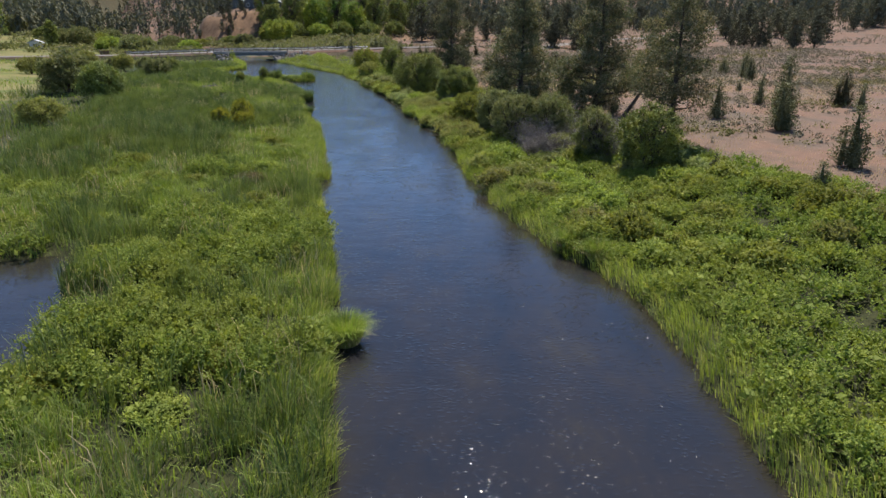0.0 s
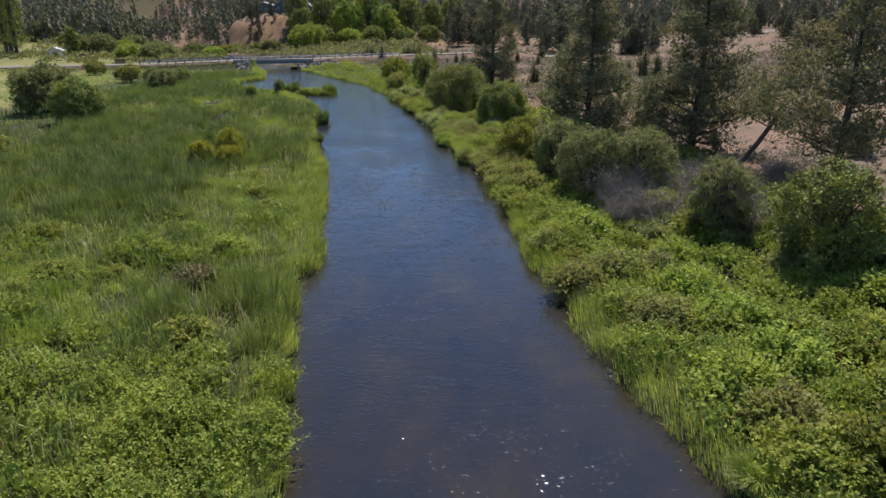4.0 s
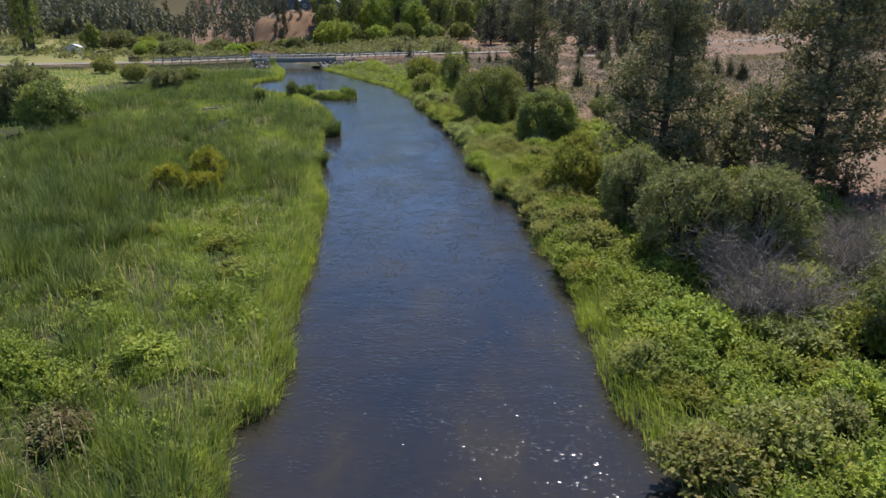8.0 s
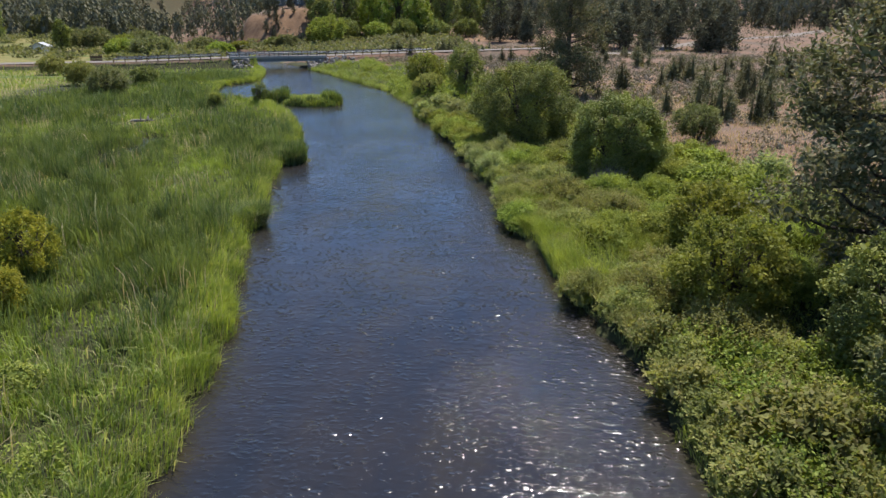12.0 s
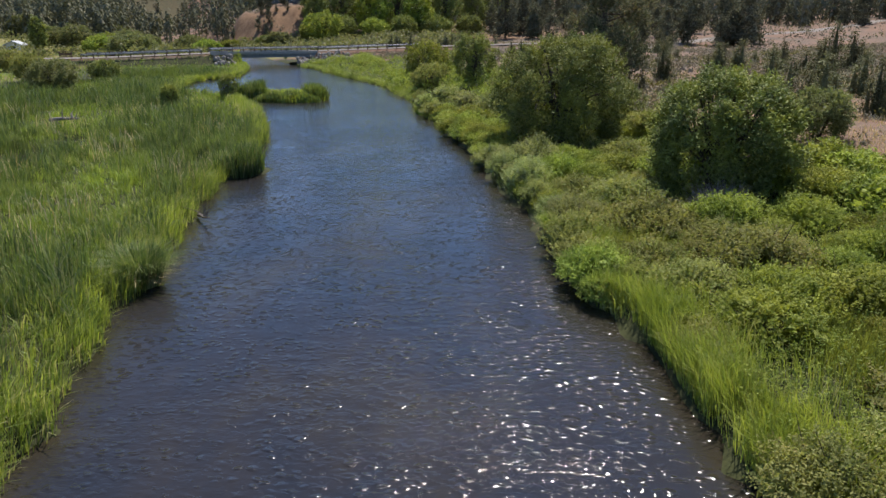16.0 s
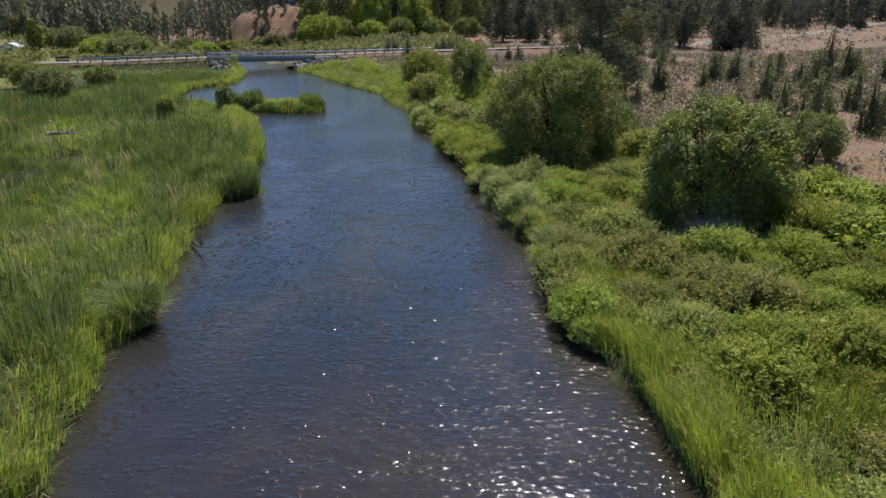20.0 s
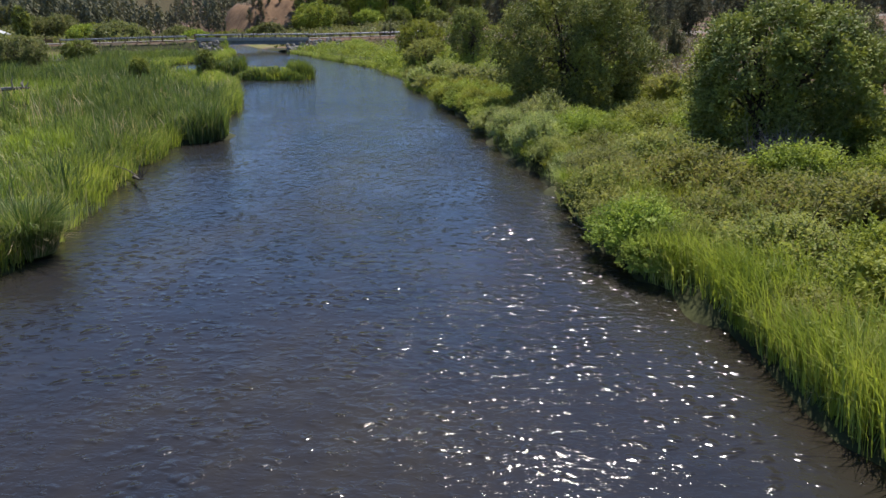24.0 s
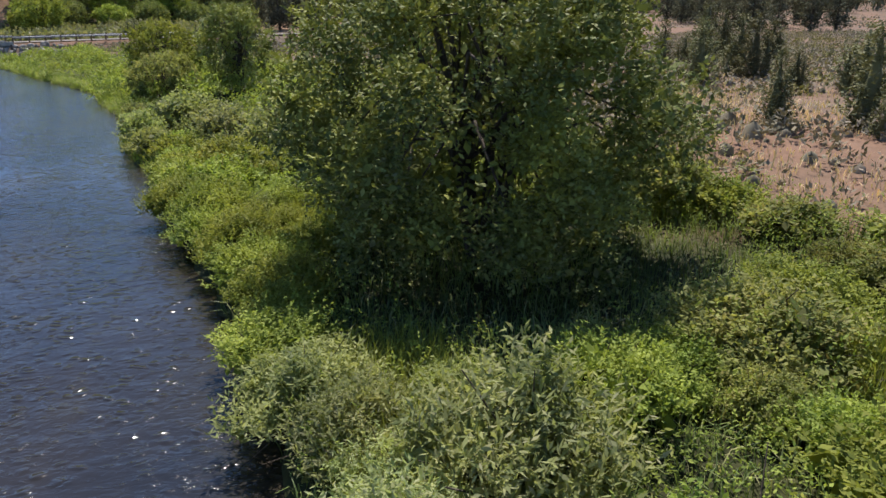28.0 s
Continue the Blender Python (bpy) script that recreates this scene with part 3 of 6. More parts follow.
def ground_zone(x, y):
    """Which soil shows: dry sand, turf, orange bluff."""
    e = water_edge(x, y)
    d = -e
    right = x > 0.5 * (bank_x(LEFT_BANK, y) + bank_x(RIGHT_BANK, y))
    ragged = 1.4 * rolling(x * 3, y * 3)
    dry = np.where(right, step(-1.5, 1.5, d - belt_width(y) + ragged), 0)
    dry = np.maximum(dry, step(-2, 2, y - 215 - 0.2 * x + ragged) * right)
    dry = np.maximum(dry, step(330, 350, y) * (~right) * np.where(np.hypot((x + 185) / 40, (y - 440) / 55) < 1, 1, 0.2))
    s, off = road_frame(x, y)
    dry = np.maximum(dry, (np.abs(off) < 6.5) & (s < 62) & (((s < -13) & (np.abs(off) < 3.8)) | (s > 1)))
    lawn = np.where(right, 0, step(LAWN_X + 3, LAWN_X - 3, x + ragged + 0.25 * (y - 100)) * step(365, 330, y))
    lawn = np.where(right, step(18, 24, off) * step(60, 45, off) * step(20, -10, s), lawn)
    lawn = np.where((np.abs(off) < 5) & (e < 0), 0, lawn)
    bluff = step(-114, -104, x) * (1 - step(-76, -64, x)) * step(284, 288, y) * (1 - step(301, 312, y + 3 * np.sin(x * 0.4)))
    bluff = np.maximum(bluff, step(-45, -35, x) * step(268, 276, y) * (1 - step(300, 320, y)) * (1 - step(0, 30, x)))
    return np.stack([dry, lawn, bluff, np.ones_like(e)], -1)


def axis_steps(marks):
    out = [marks[0][0]]
    for (a, gap), (b, _) in zip(marks, marks[1:]):
        out += list(np.linspace(a, b, max(2, int(round((b - a) / gap)) + 1))[1:])
    return np.array(out)


def build_ground():
    xs = axis_steps([(-2500, 120), (-400, 20), (-150, 1.8), (-62, 0.9), (-46, 0.6), (30, 1.2), (60, 5), (160, 20), (400, 120), (2500, 1)])
    ys = axis_steps([(-1500, 100), (-100, 10), (-12, 0.8), (100, 0.8), (200, 1.8), (315, 6), (700, 50), (1200, 160), (3500, 1)])
    X, Y = np.meshgrid(xs, ys)
    Z = ground_z(X, Y)
    v = np.stack([X, Y, Z], -1).reshape(-1, 3)
    i, j = np.meshgrid(np.arange(len(ys) - 1), np.arange(len(xs) - 1), indexing="ij")
    a = i * len(xs) + j
    q = np.stack([a, a + 1, a + 1 + len(xs), a + len(xs)], -1).reshape(-1, 4)
    me = raw_mesh("ground", v, q, M_GROUND, True)
    col = me.color_attributes.new("zone", "FLOAT_COLOR", "POINT")
    col.data.foreach_set("color", ground_zone(X, Y).reshape(-1).astype(np.float32))
    tagged(new("ground", me), "riverside ground of dark marsh soil, dry sand and turf", "ground", kind="structure")


def build_water():
    xs = axis_steps([(-400, 20), (-60, 1.0), (-24, 0.5), (12, 8), (60, 1)])
    ys = axis_steps([(-120, 12), (-10, 0.6), (110, 1.2), (200, 12), (720, 1)])
    X, Y = np.meshgrid(xs, ys)
    v = np.stack([X, Y, 0 * X], -1).reshape(-1, 3)
    i, j = np.meshgrid(np.arange(len(ys) - 1), np.arange(len(xs) - 1), indexing="ij")
    a = i * len(xs) + j
    q = np.stack([a, a + 1, a + 1 + len(xs), a + len(xs)], -1).reshape(-1, 4)
    me = raw_mesh("water", v, q, M_WATER, True)
    shallow = me.attributes.new("shallow", "FLOAT", "POINT")
    shallow.data.foreach_set("value", np.exp(-np.maximum(water_edge(X, Y), 0) / 0.55).reshape(-1).astype(np.float32))
    tagged(new("water", me), "dark rippled river water with sun glints", "river", kind="structure")


build_ground()
build_water()


# ---- road, bridge and small works ----
def build_road():
    s = np.arange(-140, 61, 2.0)
    rows = []
    for off in (-3.3, -1.2, 1.2, 3.3):
        crown = 0.02 + 0.05 * (1 - abs(off) / 3.3)
        rows.append(np.stack([ROAD_A[0] + s * ROAD_WAY[0] - off * ROAD_WAY[1], ROAD_A[1] + s * ROAD_WAY[1] + off * ROAD_WAY[0], road_z(s) + crown], -1))
    v = np.stack(rows, 1).reshape(-1, 3)
    i, j = np.meshgrid(np.arange(len(s) - 1), np.arange(3), indexing="ij")
    a = i * 4 + j
    q = np.stack([a, a + 4, a + 5, a + 1], -1).reshape(-1, 4)[:, ::-1]
    tagged(new("road", raw_mesh("road", v, q, M_ROAD, True)), "pale gravel road crossing the river on a low bank", "road", kind="structure")


def build_track(points, width, label):
    """A dirt track laid over the ground along a curve."""
    p = np.array(points, float)
    u = np.linspace(0, len(p) - 1, 60)
    line = np.stack([np.interp(u, np.arange(len(p)), p[:, k]) for k in (0, 1)], 1)
    for _ in range(12):
        line[1:-1] = 0.25 * line[:-2] + 0.5 * line[1:-1] + 0.25 * line[2:]
    side = np.gradient(line, axis=0)
    side = unit(np.stack([-side[:, 1], side[:, 0]], 1))
    rows = []
    for o in (-0.5, -0.2, 0.2, 0.5):
        q = line + side * width * o
        rows.append(np.stack([q[:, 0], q[:, 1], ground_z(q[:, 0], q[:, 1]) + 0.25 - 0.5 * abs(o)], -1))
    v = np.stack(rows, 1).reshape(-1, 3)
    i, j = np.meshgrid(np.arange(59), np.arange(3), indexing="ij")
    a = i * 4 + j
    tagged(new("dirt_road", raw_mesh("dirt_road", v, np.stack([a, a + 1, a + 5, a + 4], -1).reshape(-1, 4), M_ROAD, True)), label, "road", kind="structure")


def build_fence():
    """A short split-rail fence on the dry flat."""
    f = thing("rail_fence", "short grey split-rail fence on the dry flat", "fence", (-4.5, 176.0, float(ground_z(-4.5, 176))), 25)
    for i in range(4):
        bm = bmesh.new()
        block(bm, (0.14, 0.14, 1.2), (i * 2.2, 0, 0.6), 0.3 * i, 0.02)
        part("post", bm, M_TWIG, f)
        if i < 3:
            for z in (0.5, 0.95):
                part("rail", raw_mesh("rail", *tube([(i * 2.2, 0.08, z + 0.04 * (i % 2)), (i * 2.2 + 1.1, 0.1, z - 0.02), (i * 2.2 + 2.2, 0.08, z - 0.04 * (i % 2))], [0.06, 0.065, 0.055], 6), M_TWIG), None, f)


def road_point(s, off, z):
    return Vector((ROAD_A[0] + s * ROAD_WAY[0] - off * ROAD_WAY[1], ROAD_A[1] + s * ROAD_WAY[1] + off * ROAD_WAY[0], z))


ROAD_TURN = math.atan2(ROAD_WAY[1], ROAD_WAY[0])


def beam_mesh(length, height, depth):
    """A ribbed guard-rail beam along x, its middle at the origin."""
    prof = [(0, -.5), (.9, -.36), (.9, -.16), (.25, -.04), (.25, .04), (.9, .16), (.9, .36), (0, .5)]
    bm = bmesh.new()
    ends = []
    for x in (-length / 2, length / 2):
        ends.append([bm.verts.new((x, -p * depth, z * height)) for p, z in prof])
    back = [[bm.verts.new((x, 0.012 - p * depth, z * height)) for p, z in prof] for x in (-length / 2, length / 2)]
    for a, b in zip(range(7), range(1, 8)):
        bm.faces.new((ends[0][a], ends[1][a], ends[1][b], ends[0][b]))
        bm.faces.new((back[0][b], back[1][b], back[1][a], back[0][a]))
    bm.faces.new((ends[0][0], back[0][0], back[1][0], ends[1][0]))
    bm.faces.new((ends[0][7], ends[1][7], back[1][7], back[0][7]))
    me = bpy.data.meshes.new("beam")
    bm.to_mesh(me)
    bm.free()
    me.materials.append(M_GALV)
    return me


def post_mesh(height, width):
    bm = bmesh.new()
    block(bm, (width, width * 0.9, height), (0, 0, height / 2), 0, 0.015)
    block(bm, (width * 0.8, width * 0.9, 0.3), (0, -width * 0.7, height - 0.22), 0, 0.01)
    me = bpy.data.meshes.new("post")
    bm.to_mesh(me)
    bm.free()
    me.materials.append(M_WOOD)
    return me


def rail_run(name, label, s0, s1, off, gap, flip, parent=None, tall=0.8):
    """Guard rail on posts along one side of the road."""
    if parent is None:
        parent = thing(name, label, "guard rail")
    count = int((s1 - s0) / gap)
    pm, bmh = post_mesh(tall, 0.17), beam_mesh(gap + 0.02, 0.23, 0.08)
    for i in range(count + 1):
        s = s0 + i * gap
        z = float(road_z(s))
        turn = ROAD_TURN + (math.pi if flip else 0)
        part("post", pm, None, parent, m=Matrix.LocRotScale(road_point(s, off, z), Euler((0, 0, turn)), None))
        if i < count:
            z1 = float(road_z(s + gap))
            tilt = math.atan2(z1 - z, gap) * (1 if flip else -1)
            mid = road_point(s + gap / 2, off + (0.13 if flip else -0.13), (z + z1) / 2 + tall - 0.17)
            part("rail_beam", bmh, None, parent, m=Matrix.LocRotScale(mid, Euler((0, tilt, turn)), None))
    return parent


def build_bridge():
    br = thing("road_bridge", "low steel girder bridge with guard rails over the river", "bridge")
    a, b = -17.5, 1.5
    mid, ln, z = (a + b) / 2, b - a, 2.32
    bm = bmesh.new()
    block(bm, (ln, 7.4, 0.28), road_point(mid, 0, z - 0.16), ROAD_TURN, 0.02)
    part("deck", bm, M_CONCRETE, br)
    for off in (-3.2, 0, 3.2):
        bm = bmesh.new()
        block(bm, (ln, 0.28, 0.06), road_point(mid, off, z - 0.34), ROAD_TURN)
        block(bm, (ln, 0.04, 0.5), road_point(mid, off, z - 0.59), ROAD_TURN)
        block(bm, (ln, 0.28, 0.06), road_point(mid, off, z - 0.86), ROAD_TURN)
        part("girder", bm, M_GIRDER, br)
    for off in (-3.62, 3.62):
        bm = bmesh.new()
        block(bm, (ln, 0.16, 0.34), road_point(mid, off, z + 0.05), ROAD_TURN, 0.02)
        part("kerb", bm, M_CONCRETE, br)
    for s in (a + 0.6, b - 0.6):
        bm = bmesh.new()
        block(bm, (1.2, 7.8, 2.4), road_point(s, 0, z - 1.75), ROAD_TURN, 0.04)
        part("abutment", bm, M_CONCRETE, br)
    rail_run("", "", a, b, -3.6, 1.9, False, br, 0.95)
    rail_run("", "", a, b, 3.6, 1.9, True, br, 0.95)


def rock_mesh(rng):
    bm = bmesh.new()
    bmesh.ops.create_icosphere(bm, subdivisions=2, radius=0.5)
    k = rng.normal(0, 1, (7, 3))
    for v in bm.verts:
        d = np.array(v.co) * 2
        cut = max(float((unit(q) * d).sum()) for q in k)
        v.co *= 0.75 + 0.45 / (0.6 + cut) * 0.5 + rng.uniform(-0.04, 0.04)
    bmesh.ops.dissolve_limit(bm, angle_limit=0.25, verts=bm.verts[:], edges=bm.edges[:])
    me = bpy.data.meshes.new("rock")
    bm.to_mesh(me)
    bm.free()
    me.materials.append(M_ROCK)
    return me


def build_riprap():
    rng = np.random.default_rng(11)
    kinds = [rock_mesh(rng) for _ in range(6)]
    for lab, s_range, off_range, n in (("jagged basalt boulders piled against the bridge end", (-3.0, 7.0), (-9.0, -4.2), 110), ("jagged basalt boulders below the far bridge end", (-17.0, -13.5), (-7.0, -4.2), 26)):
        pile = thing("riprap", lab, "rock pile", group="riprap at the bridge")
        for _ in range(n):
            s, off = rng.uniform(*s_range), rng.uniform(*off_range)
            p = road_point(s, off, 0)
            z = float(ground_z(p.x, p.y))
            lift = max(-0.1, (1.7 if n > 50 else 0.8) - abs(off + 4.0) * 0.3) * rng.uniform(0.4, 1)
            size = rng.uniform(0.5, 1.25)
            part("rock", kinds[rng.integers(6)], None, pile, m=Matrix.LocRotScale((p.x, p.y, max(z, lift) + 0.1), Euler(rng.uniform(0, 6.3, 3)), (size, size * 0.8, size * 0.65)))


def build_kiosk():
    k = thing("information_board", "dark timber notice board on posts beside the road", "sign", (-89.0, 186.0, float(ground_z(-89, 186))), 22)
    for x in (-1.0, 0.0, 1.0):
        bm = bmesh.new()
        block(bm, (0.14, 0.14, 2.1), (x, 0, 1.05), 0, 0.01)
        part("post", bm, M_WOOD, k)
    for z in (1.0, 1.65):
        bm = bmesh.new()
        block(bm, (2.3, 0.08, 0.55), (0, -0.1, z), 0, 0.01)
        part("panel", bm, M_WOOD, k)
    bm = bmesh.new()
    block(bm, (2.6, 0.7, 0.08), (0, 0, 2.14), 0, 0.02)
    part("cap", bm, M_WOOD, k)
    p = thing("sign_post", "narrow brown timber sign on a single post", "sign", (-77.5, 182.5, float(ground_z(-77.5, 182.5))), 25)
    bm = bmesh.new()
    block(bm, (0.14, 0.14, 2.2), (0, 0, 1.1), 0, 0.01)
    part("post", bm, M_WOOD, p)
    bm = bmesh.new()
    block(bm, (0.75, 0.06, 0.8), (0, -0.1, 1.7), 0, 0.01)
    part("panel", bm, M_WOOD, p)


def gable(bm, w, d, wall, peak, place=(0, 0, 0)):
    """Walls with two gables."""
    x0, y0, z0 = place
    b = [bm.verts.new((x0 + x, y0 + y, z0 + z)) for x, y, z in ((-w / 2, -d / 2, 0), (w / 2, -d / 2, 0), (w / 2, d / 2, 0), (-w / 2, d / 2, 0), (-w / 2, -d / 2, wall), (w / 2, -d / 2, wall), (w / 2, d / 2, wall), (-w / 2, d / 2, wall), (0, -d / 2, peak), (0, d / 2, peak))]
    for f in ((0, 1, 5, 8, 4), (1, 2, 6, 5), (2, 3, 7, 9, 6), (3, 0, 4, 7), (3, 2, 1, 0)):
        bm.faces.new([b[i] for i in f])
    return bm


def roof_slab(bm, w, d, wall, peak, place=(0, 0, 0), over=0.6, thick=0.25):
    x0, y0, z0 = place
    for side in (-1, 1):
        slope = (peak - wall) / (w / 2)
        q = []
        for up in (0, thick):
            for x, y in ((0, -d / 2 - over), (0, d / 2 + over), (side * (w / 2 + over), d / 2 + over), (side * (w / 2 + over), -d / 2 - over)):
                q.append(bm.verts.new((x0 + x, y0 + y, z0 + peak - abs(x) * slope + up)))
        for f in ((0, 1, 2, 3), (7, 6, 5, 4), (0, 4, 5, 1), (1, 5, 6, 2), (2, 6, 7, 3), (3, 7, 4, 0)):
            bm.faces.new([q[i] for i in f])
    return bm


def build_house(place, turn, wings, label, wall_mat, name="house"):
    h = thing(name, label, "house" if name == "house" else "shed", place, turn)
    for w, d, wall, peak, at in wings:
        part("wall", gable(bmesh.new(), w, d, wall, peak, at), wall_mat, h)
        part("roof", roof_slab(bmesh.new(), w, d, wall, peak, at), M_ROOF, h)
        n = max(1, int(w / 2.6))
        for i in range(n):
            x = at[0] + (i + 0.5) * w / n - w / 2
            wd = bmesh.new()
            block(wd, (1.3, 0.12, 1.5), (x, at[1] - d / 2 - 0.03, at[2] + wall * 0.5), 0, 0.02)
            fr = part("window", wd, M_WHITE, h)
            gl = bmesh.new()
            block(gl, (1.06, 0.04, 1.26), (x, at[1] - d / 2 - 0.1, at[2] + wall * 0.5))
            part("pane", gl, M_GLASS, fr)
    return h


def driftwood(a, b, radius, seed, label, material=M_DRIFT):
    """A bleached fallen stem with broken side branches."""
    rng = np.random.default_rng(seed)
    a, b = np.array(a, float), np.array(b, float)
    mid = (a + b) / 2 + rng.normal(0, 0.12, 3) * [1, 1, 0.4]
    t = thing("driftwood", label, "dead wood", tuple(a), group="dead wood")
    part("stem", raw_mesh("stem", *tube([(0, 0, 0), tuple((mid - a) * 0.5 + rng.normal(0, 0.04, 3)), tuple(mid - a), tuple(b - a)], [radius, radius * 0.9, radius * 0.7, radius * 0.25], 7), material, True), None, t)
    for i in range(5):
        p = (b - a) * rng.uniform(0.25, 0.95)
        q = p + rng.normal(0, 0.35, 3) * [1, 1, 0.5] + [0, 0, 0.35]
        part("branch", raw_mesh("branch", *tube([tuple(p), tuple((p + q) / 2 + rng.normal(0, 0.05, 3)), tuple(q)], [radius * 0.4, radius * 0.3, radius * 0.08], 5), material, True), None, t)


driftwood((-35.6, 103.4, 0.75), (-33.2, 102.8, 0.95), 0.13, 1, "bleached fallen log lying over the reeds", M_TWIG)
driftwood((-16.6, 83.6, 0.1), (-15.6, 82.4, 0.35), 0.05, 2, "pale driftwood stick caught at the marsh edge")
driftwood((11.4, 57.6, 0.3), (14.2, 62.0, 2.3), 0.13, 3, "pale dead trunk leaning among bare twigs", M_TWIG)
driftwood((-3.4, 79.6, 0.1), (-4.2, 78.2, 0.3), 0.04, 4, "pale dead stems overhanging the water")
build_road()
build_bridge()
for _lab, _s0, _s1, _off, _flip in (("galvanised guard rail on timber posts along the gravel road", 1.5, 26, -3.6, False), ("galvanised guard rail on timber posts along the gravel road", 1.5, 26, 3.6, True),
                                     ("galvanised guard rail on timber posts beside the marsh", -38, -17.5, -3.6, False), ("galvanised guard rail on timber posts beside the marsh", -38, -17.5, 3.6, True)):
    tagged(rail_run("guard_rail", _lab, _s0, _s1, _off, 1.9, _flip), group="approach guard rails")
build_riprap()
build_track([(9.5, 218.2), (24, 232), (40, 258), (57.8, 280), (71, 293), (88.5, 303), (115.8, 333.5), (140, 362)], 6.0, "pale dirt road climbing the dry hillside")
build_fence()
build_kiosk()
build_house((-84, 326, float(ground_z(-84, 326)) - 0.3), 4, [(9, 9, 3.2, 6.4, (0, 0, 0)), (12, 7, 2.8, 4.6, (-10, 2, 0)), (6, 6, 2.8, 5.0, (8, 1.5, 0))], "grey timber house with pale metal gables above the bluff", M_SIDING)
build_house((-133, 232, float(ground_z(-133, 232))), 20, [(3.2, 4, 2.0, 2.7, (0, 0, 0))], "small white shed beside the poplars", M_WHITE, "garden_shed")


# ---- shrubs ----
def shrub_meshes(seed, sprig_count, leaves, length, leaf, width, material, lobes=30, height=0.95, size=0.25, spread=0.82, low=-0.1, droop=0.3, upward=1.0):
    """Crown and stems of a shrub about two metres across: many small leafy heads over a shaded inside."""
    rng = np.random.default_rng(seed)
    lb = dome_lobes(rng, lobes, spread, height, size)
    p, nrm = lobe_points(rng, sprig_count, lb, low, 0.7)
    p[:, 2] = np.maximum(p[:, 2], 0.03)
    way = unit(nrm + [0, 0, upward] + rng.normal(0, 0.25, p.shape))
    skin = sprigs(rng, p - way * length * 0.4, way, leaves, length, leaf, width, droop)
    mid = [(0.0, 0.0, height * 0.35, 0.62 * spread, 0.62 * spread, height * 0.34)]
    crown = raw_mesh("crown", *joined([skin, inner_leaves(rng, lb, 9), inner_leaves(rng, mid, 90, 1.0, 0.3)]), material)
    st = []
    for x, y, z, *_ in lb[::3]:
        st.append(tube([(x * 0.15, y * 0.15, -0.05), (x * 0.5, y * 0.5, z * 0.55), (x, y, z)], [0.022, 0.016, 0.008], 4))
        for _ in range(2):
            q = np.array([x, y, z]) + rng.normal(0, 0.25, 3)
            st.append(tube([(x * 0.5, y * 0.5, z * 0.55), tuple(q)], [0.012, 0.004], 4))
    return crown, raw_mesh("stem", *joined(st), M_BARK)


PROTO = {}


def shrub_kind(key, material, fine, seeds, **kw):
    out = []
    for s in seeds:
        if fine:
            out.append(shrub_meshes(s, kw.get("n", 950), kw.get("leaves", 8), kw.get("shoot", 0.24), kw.get("leaf", 0.064), kw.get("width", 0.031), material, **kw.get("shape", {})))
        else:
            out.append(shrub_meshes(s, 400, 5, 0.22, 0.11, 0.06, material, **kw.get("shape", {})))
    PROTO[key] = out


shrub_kind("rose_fine", M_ROSE, True, (1, 2, 3))
shrub_kind("rose", M_ROSE, False, (4, 5, 6))
shrub_kind("olive_fine", M_OLIVE, True, (7, 8), width=0.032, shoot=0.28, shape=dict(upward=1.4))
shrub_kind("olive", M_OLIVE, False, (9, 10))
shrub_kind("willow_fine", M_WILLOW, True, (11, 12), leaf=0.095, width=0.026, shoot=0.36, n=800, leaves=9, shape=dict(upward=1.5, height=1.1))
shrub_kind("willow", M_WILLOW, False, (13, 14), shape=dict(upward=1.0, height=1.15))
shrub_kind("red", M_RED, False, (15,))
shrub_kind("golden", M_YELLOW, False, (16, 17), shape=dict(height=1.25, upward=1.1))
LABELS = {"rose": "low dense green shrub on the river bank", "olive": "olive-tipped shrub leaning over the bank", "willow": "grey-green young willow on the bank", "red": "low shrub with reddish leaves in the marsh", "golden": "golden-yellow willow bush standing in the reeds"}


def plant_shrub(key, x, y, size, tall=1.0, turn=0.0, pick=0, group="low shrubs of the river bank"):
    kind = key.split("_")[0]
    crown, stems = PROTO[key][pick % len(PROTO[key])]
    t = thing("shrub", LABELS[kind], "shrub", (x, y, float(ground_z(x, y)) - 0.03), turn, (size, size, size * tall), group)
    part("crown", crown, None, t)
    part("stem", stems, None, t)


